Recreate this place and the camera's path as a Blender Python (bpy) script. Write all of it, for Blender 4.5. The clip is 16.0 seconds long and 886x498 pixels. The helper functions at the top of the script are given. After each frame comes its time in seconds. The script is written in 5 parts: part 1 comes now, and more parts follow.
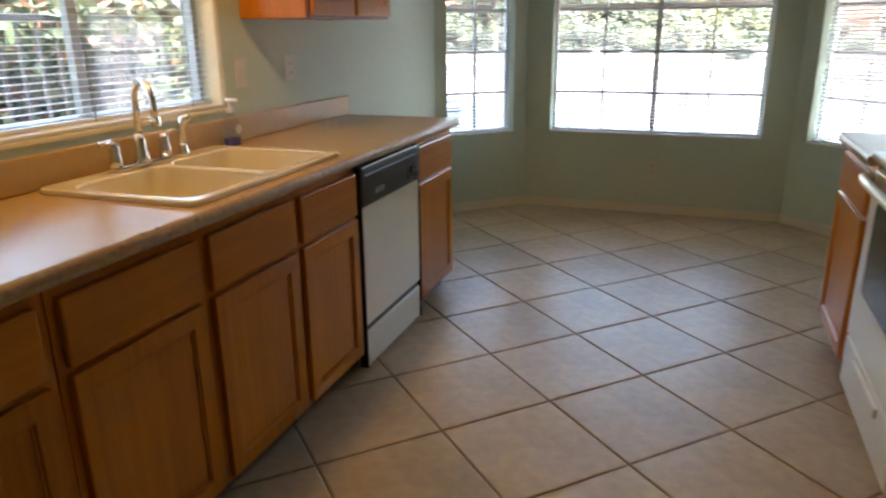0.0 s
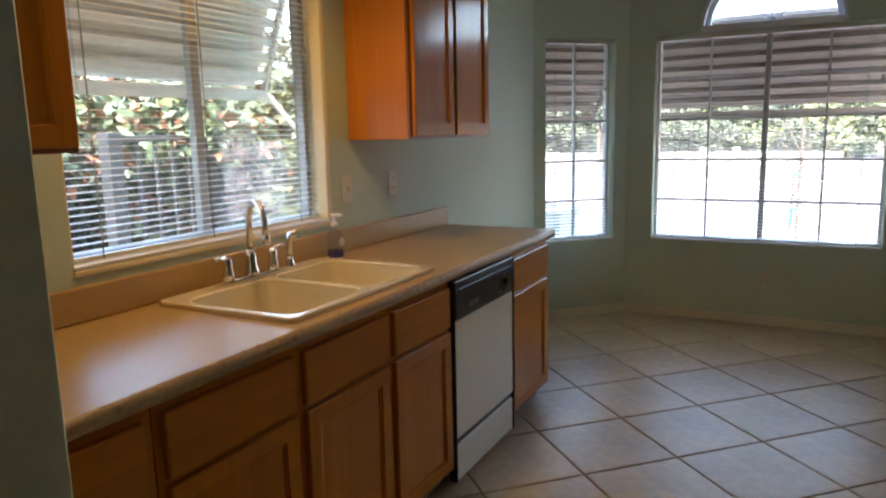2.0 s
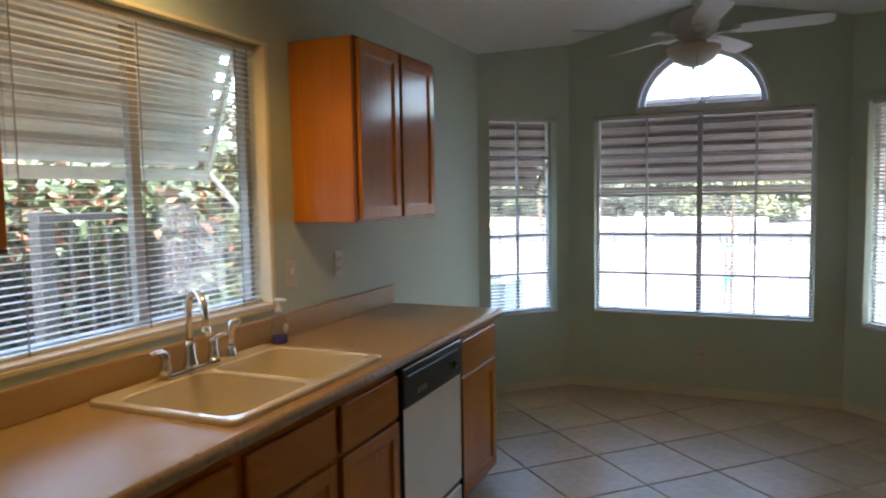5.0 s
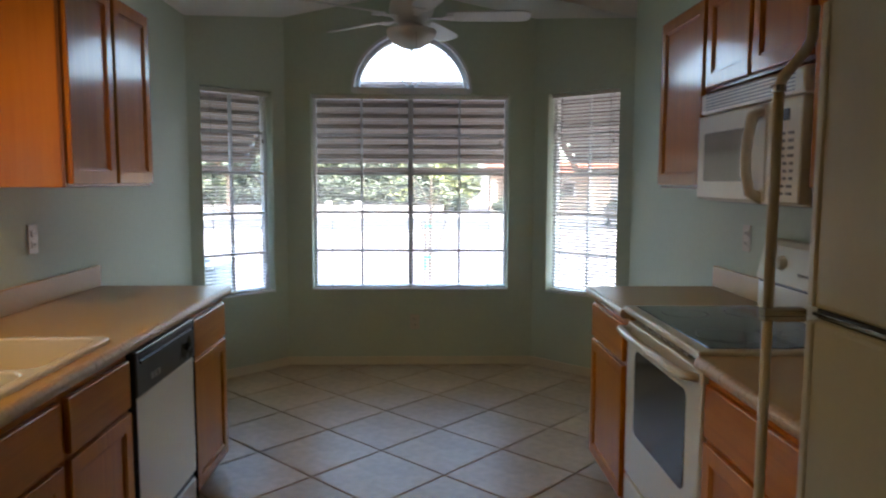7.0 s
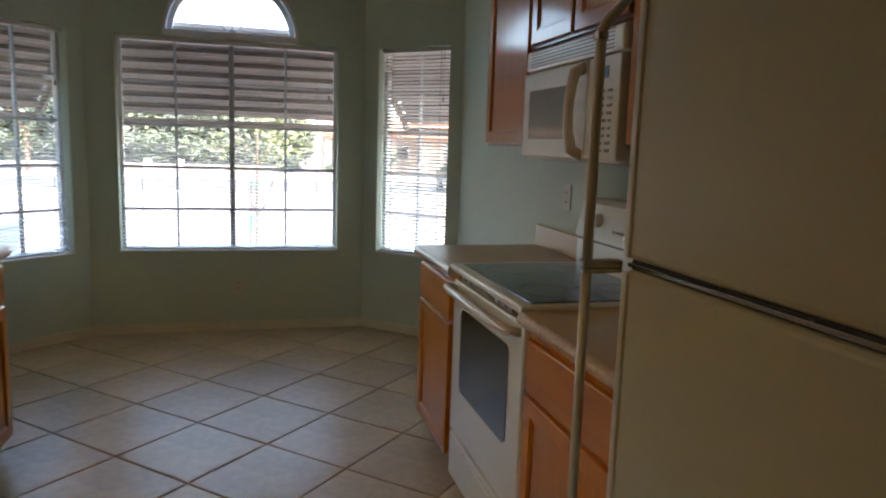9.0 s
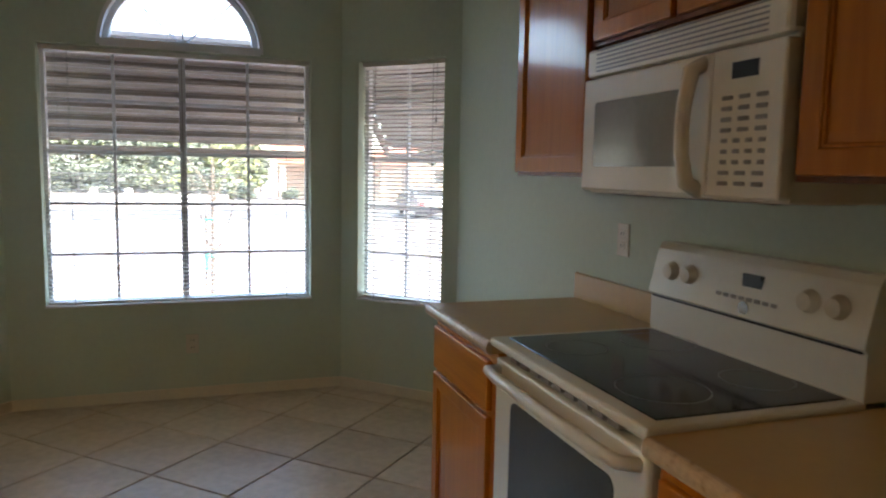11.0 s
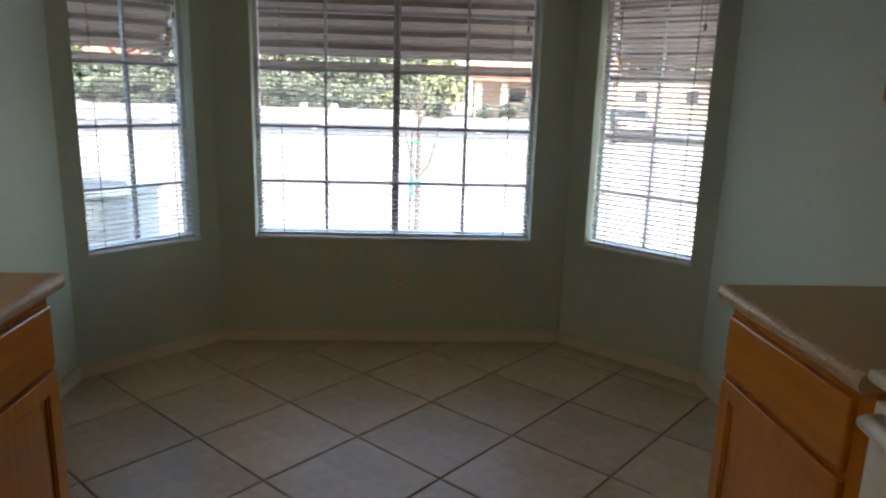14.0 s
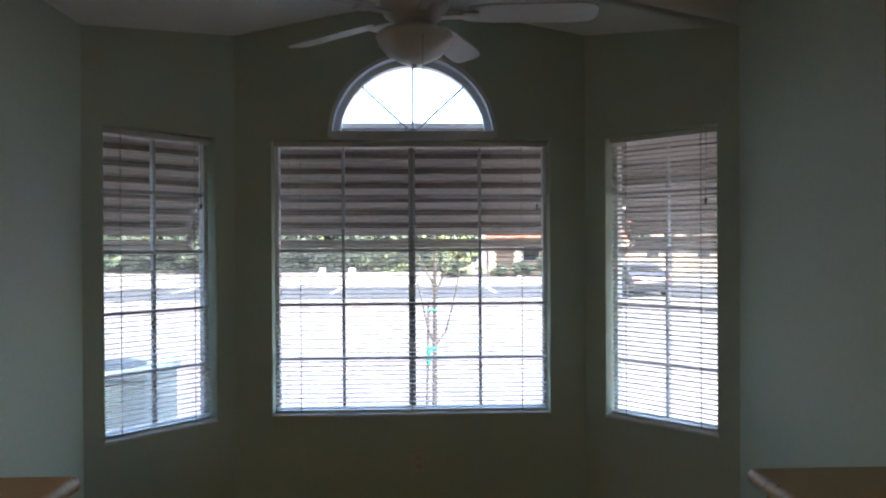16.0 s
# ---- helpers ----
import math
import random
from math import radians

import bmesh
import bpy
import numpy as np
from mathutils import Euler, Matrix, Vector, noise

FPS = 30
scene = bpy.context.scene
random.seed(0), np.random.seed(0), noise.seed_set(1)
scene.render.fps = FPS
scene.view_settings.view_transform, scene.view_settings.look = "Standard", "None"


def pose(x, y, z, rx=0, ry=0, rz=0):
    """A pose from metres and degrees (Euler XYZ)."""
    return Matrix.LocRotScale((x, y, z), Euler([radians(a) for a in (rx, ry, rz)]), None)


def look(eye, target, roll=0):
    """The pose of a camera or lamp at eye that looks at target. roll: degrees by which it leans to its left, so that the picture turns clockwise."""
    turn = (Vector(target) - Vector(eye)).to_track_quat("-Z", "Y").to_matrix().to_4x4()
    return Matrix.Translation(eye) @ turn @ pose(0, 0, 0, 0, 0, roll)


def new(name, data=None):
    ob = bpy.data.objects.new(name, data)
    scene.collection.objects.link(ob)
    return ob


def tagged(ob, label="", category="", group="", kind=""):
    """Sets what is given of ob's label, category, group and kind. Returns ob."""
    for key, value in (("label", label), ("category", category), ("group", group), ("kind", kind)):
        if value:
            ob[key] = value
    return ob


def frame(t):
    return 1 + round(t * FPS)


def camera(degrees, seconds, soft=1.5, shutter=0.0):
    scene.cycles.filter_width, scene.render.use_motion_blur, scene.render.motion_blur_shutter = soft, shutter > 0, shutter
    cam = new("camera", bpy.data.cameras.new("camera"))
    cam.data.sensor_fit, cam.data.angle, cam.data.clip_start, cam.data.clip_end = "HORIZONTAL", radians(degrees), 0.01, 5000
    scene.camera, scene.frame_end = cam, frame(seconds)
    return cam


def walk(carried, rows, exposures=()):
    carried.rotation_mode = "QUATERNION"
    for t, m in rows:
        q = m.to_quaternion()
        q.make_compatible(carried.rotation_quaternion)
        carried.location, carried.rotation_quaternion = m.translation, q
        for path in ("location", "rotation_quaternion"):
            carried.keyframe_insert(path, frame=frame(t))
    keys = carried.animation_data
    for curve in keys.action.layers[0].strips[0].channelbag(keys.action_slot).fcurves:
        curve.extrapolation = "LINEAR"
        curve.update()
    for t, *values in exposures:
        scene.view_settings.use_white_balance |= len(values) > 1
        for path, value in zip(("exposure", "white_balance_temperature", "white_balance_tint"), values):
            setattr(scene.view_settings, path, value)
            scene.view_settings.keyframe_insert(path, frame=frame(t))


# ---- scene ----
cam = camera(64.75, 16.0, 2.1, 0.5)
PATH = [
    (0, (0.085, 0.636, 1.334), (-0.566, 2.429, 0.733), -0.6),
    (0.5, (0.102, 0.675, 1.353), (-0.707, 2.41, 0.774), -1.0),
    (1, (0.109, 0.659, 1.372), (-0.746, 2.395, 0.864), -0.2),
    (1.5, (0.118, 0.658, 1.39), (-0.791, 2.388, 0.966), -1.0),
    (2, (0.123, 0.638, 1.41), (-0.814, 2.373, 1.078), -1.3),
    (2.5, (0.123, 0.632, 1.436), (-0.815, 2.38, 1.179), -1.3),
    (3, (0.114, 0.647, 1.441), (-0.826, 2.403, 1.255), -1.6),
    (5.5, (0.072, 0.677, 1.50), (-0.59, 2.559, 1.36), -0.4),
    (6, (-0.045, 0.695, 1.414), (-0.345, 2.668, 1.292), -2.0),
    (6.5, (-0.109, 0.681, 1.423), (-0.196, 2.673, 1.267), -1.1),
    (7, (-0.135, 0.677, 1.409), (-0.078, 2.667, 1.214), 0.2),
    (7.5, (-0.134, 0.684, 1.4), (0.037, 2.664, 1.17), 0.6),
    (8, (-0.103, 0.701, 1.393), (0.176, 2.665, 1.141), 0.8),
    (8.5, (-0.105, 0.709, 1.389), (0.29, 2.654, 1.141), 0.9),
    (9, (-0.083, 0.792, 1.37), (0.439, 2.701, 1.08), 1.9),
    (11.5, (-0.13, 1.712, 1.40), (0.512, 3.596, 1.19), 1.1),
    (12, (-0.212, 1.813, 1.441), (0.125, 3.749, 1.067), 1.2),
    (12.5, (-0.224, 2.053, 1.409), (-0.014, 4.008, 1.043), 1.1),
    (13, (-0.237, 2.185, 1.398), (-0.025, 4.125, 0.959), 1.3),
    (13.5, (-0.212, 2.244, 1.387), (-0.054, 4.18, 0.91), 2.8),
    (14, (-0.198, 2.261, 1.4), (-0.076, 4.204, 0.943), 1.7),
    (14.5, (-0.193, 2.271, 1.432), (-0.116, 4.249, 1.145), 0.7),
    (15, (-0.188, 2.263, 1.451), (-0.126, 4.256, 1.287), -0.0),
    (15.5, (-0.195, 2.248, 1.469), (-0.13, 4.246, 1.388), -0.4),
    (16, (-0.194, 2.238, 1.485), (-0.124, 4.237, 1.474), -0.3),
]
EXPOSURES = [(0.0, 4.8, 6800, 9), (1.5, 4.55, 6700, 9), (3.0, 4.15, 6400, 9), (5.5, 4.2, 6350, 9), (6.0, 4.15, 6250, 9), (8.5, 4.15, 6650, 9), (11.5, 4.35, 6700, 9), (12.0, 3.95, 6800, 9), (14.0, 3.8, 6700, 9), (16.0, 3.4, 6150, 9)]
walk(cam, [(t, look(eye, target, roll)) for t, eye, target, roll in PATH], EXPOSURES)

# ---- world and light ----
world = bpy.data.worlds.new("sky")
scene.world = world
world.use_nodes = True
wn = world.node_tree.nodes
sky = wn.new("ShaderNodeTexSky")
sky.sky_type = "NISHITA"
sky.sun_disc = False
sky.sun_elevation = radians(58)
sky.sun_rotation = radians(160)
sky.air_density, sky.dust_density = 1.0, 3.0
wn["Background"].inputs[1].default_value = 0.15
world.node_tree.links.new(sky.outputs[0], wn["Background"].inputs[0])

sun = new("sun", bpy.data.lights.new("sun", "SUN"))
sun.data.energy, sun.data.angle, sun.data.color = 1.3, radians(10), (1.0, 0.96, 0.91)
sun.matrix_world = look((2.2, -6.0, 10.2), (0, 0, 0))


# ---- materials ----
def rgb(c):
    return (c[0], c[1], c[2], 1)


def material(name, col, rough=0.5, metal=0.0, var=0.12, scale=6.0, fine=60.0, bump=0.0, bscale=80.0, coat=0.0, spec=0.5, rvar=0.09, stretch=(1, 1, 1), dark=None):
    """Two scales of tone variation, fine relief, and a roughness that wanders a little."""
    m = bpy.data.materials.new(name)
    m.use_nodes = True
    nt = m.node_tree
    nd, ln = nt.nodes, nt.links
    b = nd["Principled BSDF"]
    tc = nd.new("ShaderNodeTexCoord")
    mp = nd.new("ShaderNodeMapping")
    mp.inputs["Scale"].default_value = stretch
    ln.new(tc.outputs["Object"], mp.inputs[0])
    n1 = nd.new("ShaderNodeTexNoise")
    n1.inputs["Scale"].default_value, n1.inputs["Detail"].default_value = scale, 4
    n2 = nd.new("ShaderNodeTexNoise")
    n2.inputs["Scale"].default_value, n2.inputs["Detail"].default_value = fine, 3
    ln.new(mp.outputs[0], n1.inputs[0])
    ln.new(mp.outputs[0], n2.inputs[0])
    add = nd.new("ShaderNodeMath")
    add.operation = "ADD"
    ln.new(n1.outputs[0], add.inputs[0])
    ln.new(n2.outputs[0], add.inputs[1])
    ramp = nd.new("ShaderNodeValToRGB")
    d = dark or [c * (1 - var) for c in col]
    ramp.color_ramp.elements[0].position, ramp.color_ramp.elements[0].color = 0.32, rgb(d)
    ramp.color_ramp.elements[1].position, ramp.color_ramp.elements[1].color = 0.68, rgb([min(1, c * (1 + var * 0.5)) for c in col])
    half = nd.new("ShaderNodeMath")
    half.operation = "MULTIPLY"
    half.inputs[1].default_value = 0.5
    ln.new(add.outputs[0], half.inputs[0])
    ln.new(half.outputs[0], ramp.inputs[0])
    oi = nd.new("ShaderNodeObjectInfo")
    hsv = nd.new("ShaderNodeHueSaturation")
    mr = nd.new("ShaderNodeMapRange")
    mr.inputs["To Min"].default_value, mr.inputs["To Max"].default_value = 1 - var * 0.35, 1 + var * 0.35
    ln.new(oi.outputs["Random"], mr.inputs[0])
    ln.new(mr.outputs[0], hsv.inputs["Value"])
    ln.new(ramp.outputs[0], hsv.inputs["Color"])
    ln.new(hsv.outputs[0], b.inputs["Base Color"])
    rr = nd.new("ShaderNodeMapRange")
    rr.inputs["To Min"].default_value, rr.inputs["To Max"].default_value = max(0.02, rough - rvar), min(1, rough + rvar)
    ln.new(n1.outputs[0], rr.inputs[0])
    ln.new(rr.outputs[0], b.inputs["Roughness"])
    b.inputs["Metallic"].default_value = metal
    b.inputs["Coat Weight"].default_value = coat
    b.inputs["Coat Roughness"].default_value = 0.12
    b.inputs["Specular IOR Level"].default_value = spec
    if bump:
        n3 = nd.new("ShaderNodeTexNoise")
        n3.inputs["Scale"].default_value, n3.inputs["Detail"].default_value = bscale, 4
        ln.new(mp.outputs[0], n3.inputs[0])
        bp = nd.new("ShaderNodeBump")
        bp.inputs["Strength"].default_value, bp.inputs["Distance"].default_value = bump, 0.004
        ln.new(n3.outputs[0], bp.inputs["Height"])
        ln.new(bp.outputs[0], b.inputs["Normal"])
    return m


def oak(name, col, dark, axis=2):
    """Honey-stained oak: long grain along one axis, pores, satin varnish."""
    m = bpy.data.materials.new(name)
    m.use_nodes = True
    nd, ln = m.node_tree.nodes, m.node_tree.links
    b = nd["Principled BSDF"]
    tc = nd.new("ShaderNodeTexCoord")
    mp = nd.new("ShaderNodeMapping")
    s = [15.0, 15.0, 15.0]
    s[axis] = 0.55
    mp.inputs["Scale"].default_value = s
    ln.new(tc.outputs["Object"], mp.inputs[0])
    n1 = nd.new("ShaderNodeTexNoise")
    n1.inputs["Scale"].default_value, n1.inputs["Detail"].default_value, n1.inputs["Distortion"].default_value = 1.6, 6, 1.2
    n2 = nd.new("ShaderNodeTexNoise")
    n2.inputs["Scale"].default_value, n2.inputs["Detail"].default_value = 14, 3
    ln.new(mp.outputs[0], n1.inputs[0])
    ln.new(mp.outputs[0], n2.inputs[0])
    mix = nd.new("ShaderNodeMath")
    mix.operation = "MULTIPLY_ADD"
    mix.inputs[1].default_value = 0.35
    ln.new(n2.outputs[0], mix.inputs[0])
    ln.new(n1.outputs[0], mix.inputs[2])
    ramp = nd.new("ShaderNodeValToRGB")
    ramp.color_ramp.elements[0].position, ramp.color_ramp.elements[0].color = 0.40, rgb(dark)
    ramp.color_ramp.elements[1].position, ramp.color_ramp.elements[1].color = 0.92, rgb(col)
    ln.new(mix.outputs[0], ramp.inputs[0])
    oi = nd.new("ShaderNodeObjectInfo")
    hsv = nd.new("ShaderNodeHueSaturation")
    mr = nd.new("ShaderNodeMapRange")
    mr.inputs["To Min"].default_value, mr.inputs["To Max"].default_value = 0.92, 1.08
    ln.new(oi.outputs["Random"], mr.inputs[0])
    ln.new(mr.outputs[0], hsv.inputs["Value"])
    ln.new(ramp.outputs[0], hsv.inputs["Color"])
    ln.new(hsv.outputs[0], b.inputs["Base Color"])
    b.inputs["Roughness"].default_value = 0.38
    b.inputs["Coat Weight"].default_value, b.inputs["Coat Roughness"].default_value = 0.5, 0.13
    b.inputs["Specular IOR Level"].default_value = 0.1
    bp = nd.new("ShaderNodeBump")
    bp.inputs["Strength"].default_value, bp.inputs["Distance"].default_value = 0.12, 0.001
    ln.new(n2.outputs[0], bp.inputs["Height"])
    ln.new(bp.outputs[0], b.inputs["Normal"])
    return m


def glass(name, tint=(1, 1, 1), gloss=0.6, haze=0.0):
    """Clear glass; the last argument mixes in a daylight-scattering layer, a painted haze veil."""
    m = bpy.data.materials.new(name)
    m.use_nodes = True
    nd, ln = m.node_tree.nodes, m.node_tree.links
    nd.remove(nd["Principled BSDF"])
    tr = nd.new("ShaderNodeBsdfTransparent")
    tr.inputs[0].default_value = rgb(tint)
    gl = nd.new("ShaderNodeBsdfGlossy")
    gl.inputs["Roughness"].default_value = 0.03
    fr = nd.new("ShaderNodeFresnel")
    fr.inputs[0].default_value = 1.45
    mu = nd.new("ShaderNodeMath")
    mu.operation = "MULTIPLY"
    mu.inputs[1].default_value = gloss
    ln.new(fr.outputs[0], mu.inputs[0])
    mx = nd.new("ShaderNodeMixShader")
    ln.new(mu.outputs[0], mx.inputs[0])
    ln.new(tr.outputs[0], mx.inputs[1])
    ln.new(gl.outputs[0], mx.inputs[2])
    if haze:
        veil = nd.new("ShaderNodeBsdfTranslucent")
        veil.inputs[0].default_value = rgb((0.8, 0.79, 0.77))
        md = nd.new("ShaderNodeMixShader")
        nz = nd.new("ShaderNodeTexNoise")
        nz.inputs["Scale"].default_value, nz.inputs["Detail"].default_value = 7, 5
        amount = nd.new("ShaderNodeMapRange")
        amount.inputs["To Min"].default_value, amount.inputs["To Max"].default_value = haze * 0.7, haze * 1.3
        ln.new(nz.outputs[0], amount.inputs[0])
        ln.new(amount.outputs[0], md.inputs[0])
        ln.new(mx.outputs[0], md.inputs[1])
        ln.new(veil.outputs[0], md.inputs[2])
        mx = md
    ln.new(mx.outputs[0], nd["Material Output"].inputs[0])
    return m


def glow(name, col, power):
    m = bpy.data.materials.new(name)
    m.use_nodes = True
    b = m.node_tree.nodes["Principled BSDF"]
    b.inputs["Base Color"].default_value = rgb(col)
    b.inputs["Emission Color"].default_value = rgb(col)
    b.inputs["Emission Strength"].default_value = power
    return m


M_WALL = material("sage_paint", (0.53, 0.60, 0.48), 0.55, var=0.05, scale=2.0, fine=40, bump=0.25, bscale=38, spec=0.3)
M_CEIL = material("ceiling_paint", (0.86, 0.85, 0.81), 0.75, var=0.05, scale=2.0, fine=50, bump=0.3, bscale=45, spec=0.2)
M_TRIM = material("cream_trim", (0.74, 0.65, 0.45), 0.4, var=0.06, scale=5)
M_BASE = material("baseboard_paint", (0.69, 0.62, 0.47), 0.45, var=0.08, scale=5)
M_OAK = oak("honey_oak", (0.55, 0.193, 0.019), (0.43, 0.14, 0.013), 2)
M_OAKH = oak("honey_oak_across", (0.55, 0.193, 0.019), (0.43, 0.14, 0.013), 1)
M_OAKD = oak("dark_oak_edge", (0.24, 0.09, 0.03), (0.14, 0.05, 0.018), 2)
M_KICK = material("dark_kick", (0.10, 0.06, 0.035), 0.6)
M_COUNTER = material("beige_laminate", (0.49, 0.315, 0.125), 0.32, var=0.07, scale=40, fine=700, rvar=0.015, spec=0.36)
M_EDGE = material("laminate_edge", (0.50, 0.345, 0.19), 0.28, var=0.30, scale=60, fine=500, rvar=0.02)
M_SINK = material("biscuit_enamel", (0.77, 0.67, 0.47), 0.16, var=0.03, coat=0.4)
M_CHROME = material("chrome", (0.75, 0.75, 0.76), 0.1, metal=1.0, var=0.03)
M_STEEL = material("drain_steel", (0.55, 0.53, 0.5), 0.25, metal=1.0, var=0.05)
M_WHITE = material("white_enamel", (0.80, 0.755, 0.63), 0.32, var=0.03, scale=3, coat=0.1, rvar=0.015)
M_STOVE = material("stove_enamel", (0.68, 0.65, 0.55), 0.30, var=0.03, scale=3, coat=0.15, rvar=0.015)
M_ALMOND = material("almond_enamel", (0.43, 0.40, 0.26), 0.36, var=0.04, scale=3, bump=0.05, bscale=350, rvar=0.03)
M_ALMONDH = material("almond_plastic", (0.80, 0.74, 0.62), 0.2, var=0.04)
M_ALMONDF = material("almond_trim", (0.56, 0.52, 0.39), 0.3, var=0.04)
M_BLACK = material("black_plastic", (0.012, 0.013, 0.014), 0.3, var=0.1)
M_GLASSTOP = material("black_ceramic_glass", (0.006, 0.008, 0.009), 0.1, var=0.1, spec=0.4)
M_OVEN = material("oven_glass", (0.05, 0.056, 0.05), 0.1, var=0.1, spec=0.4)
M_MWGLASS = material("microwave_screen", (0.30, 0.29, 0.25), 0.15, var=0.08, coat=0.4)
M_GREY = material("grey_print", (0.30, 0.29, 0.27), 0.5)
M_TILE = material("beige_tile", (0.54, 0.43, 0.29), 0.38, var=0.24, scale=3.0, fine=18, bump=0.22, bscale=14, dark=(0.40, 0.31, 0.20))
M_GROUT = material("dark_grout", (0.13, 0.10, 0.075), 0.85, var=0.25, scale=8)
M_VINYL = material("white_vinyl", (0.74, 0.75, 0.75), 0.4, var=0.04)
M_ALU = material("grey_aluminium", (0.46, 0.47, 0.48), 0.45, metal=0.3, var=0.06)
M_BLIND = material("blind_slat", (0.72, 0.71, 0.66), 0.4, var=0.04)
M_BLINDT = material("sheer_blind_slat", (0.84, 0.83, 0.78), 0.4, var=0.03)
_n, _l = M_BLINDT.node_tree.nodes, M_BLINDT.node_tree.links
_t = _n.new("ShaderNodeBsdfTranslucent")
_t.inputs[0].default_value = rgb((0.84, 0.82, 0.75))
_m = _n.new("ShaderNodeMixShader")
_m.inputs[0].default_value = 0.4
_l.new(_n["Principled BSDF"].outputs[0], _m.inputs[1])
_l.new(_t.outputs[0], _m.inputs[2])
_l.new(_m.outputs[0], _n["Material Output"].inputs[0])
M_CORD = material("blind_cord", (0.22, 0.21, 0.19), 0.8)
# window panes carry a painted haze that pales the view outside
M_GLASS = glass("window_glass", gloss=0.3, haze=0.035)
M_PLATE = material("ivory_plate", (0.62, 0.57, 0.46), 0.35, var=0.03)
M_SLOT = material("dark_slot", (0.03, 0.028, 0.025), 0.6)
M_FAN = material("fan_white", (0.62, 0.61, 0.58), 0.4, var=0.05)
M_FROST = material("frosted_glass", (0.72, 0.71, 0.68), 0.35, var=0.04)
M_LAMP = glow("warm_lamp", (1.0, 0.62, 0.28), 14.0)
# awning metal with the side yard's brighter light put into its colour
M_AWN_LIT = material("lit_awning_metal", (0.82, 0.79, 0.72), 0.6, var=0.12, scale=4, fine=30)
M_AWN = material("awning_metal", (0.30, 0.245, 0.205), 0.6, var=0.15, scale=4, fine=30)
M_STUCCO = material("tan_stucco", (0.42, 0.33, 0.25), 0.9, var=0.12, scale=3, bump=0.4, bscale=60)
M_GRAVEL = material("pale_gravel", (0.155, 0.131, 0.124), 0.95, var=0.3, scale=5, fine=90, bump=0.8, bscale=70)
M_ASPHALT = material("asphalt", (0.042, 0.041, 0.042), 0.9, var=0.2, scale=1.0, fine=60)
M_CONC = material("concrete", (0.20, 0.185, 0.17), 0.85, var=0.12, scale=2)
M_PAINT = material("road_paint", (0.55, 0.54, 0.52), 0.7)
M_LEAF = material("bush_leaf", (0.062, 0.092, 0.05), 0.6, var=0.4, scale=3, fine=14)
M_LEAF2 = material("yellow_green_leaf", (0.10, 0.125, 0.055), 0.55, var=0.4, scale=3, fine=14)
M_LEAFT = material("pale_young_leaf", (0.20, 0.22, 0.07), 0.5, var=0.3, scale=3, fine=14)
M_LEAFF = material("far_leaf", (0.085, 0.102, 0.07), 0.6, var=0.3, scale=1.2, fine=6)
M_LEAFY = material("far_yellow_leaf", (0.13, 0.15, 0.06), 0.6, var=0.3, scale=1.2, fine=6)
M_DRY = material("rust_flower", (0.24, 0.11, 0.06), 0.7, var=0.4, scale=6)
M_BARK = material("bark", (0.20, 0.14, 0.095), 0.9, var=0.4, scale=8, fine=40, bump=0.6, bscale=30)
M_YBARK = material("young_bark", (0.10, 0.08, 0.06), 0.85, var=0.25, scale=8, fine=40)
M_IRON = material("dark_iron", (0.016, 0.017, 0.019), 0.65)
M_TAPE = material("green_tape", (0.02, 0.42, 0.28), 0.5)
M_ACBOX = material("grey_green_steel", (0.20, 0.24, 0.225), 0.5, metal=0.2, var=0.08)
M_ROOF = material("red_tile_roof", (0.40, 0.16, 0.10), 0.8, var=0.3, scale=4)
M_CARP = material("grey_car_paint", (0.075, 0.075, 0.085), 0.3, metal=0.5, coat=0.6)
M_CARG = material("car_glass", (0.02, 0.022, 0.025), 0.08)
M_TYRE = material("tyre_rubber", (0.02, 0.02, 0.02), 0.85)
M_RED = material("red_lamp", (0.35, 0.02, 0.02), 0.3)
M_SOAP = glass("clear_plastic", (0.93, 0.94, 0.95), 0.12)
M_BLUE = material("blue_soap", (0.10, 0.10, 0.34), 0.2)
M_LABEL = material("cream_label", (0.70, 0.62, 0.42), 0.6)

# ---- mesh helpers ----
ORIGIN = {}


def link(name, bm, mats, smooth=False):
    me = bpy.data.meshes.new(name)
    bmesh.ops.recalc_face_normals(bm, faces=bm.faces[:])
    bm.to_mesh(me)
    bm.free()
    for m in mats if isinstance(mats, (list, tuple)) else [mats]:
        me.materials.append(m)
    if smooth:
        for p in me.polygons:
            p.use_smooth = True
    return new(name, me)


def thing(name, at, label, category, group="", kind=""):
    """An Empty at the base of a thing; its parts are built in world metres."""
    ob = new(name)
    ob.empty_display_size = 0.05
    ob.location = at
    ORIGIN[ob.name] = Vector(at)
    return tagged(ob, label, category, group, kind)


def part(name, bm, mat, parent, label="", smooth=False):
    """One mesh under a thing or under a part, from a bmesh in world metres."""
    o = ORIGIN[parent.name]
    bmesh.ops.translate(bm, verts=bm.verts[:], vec=-o)
    ob = link(name, bm, mat, smooth)
    ob.parent = parent
    ORIGIN[ob.name] = o
    return tagged(ob, label) if label else ob


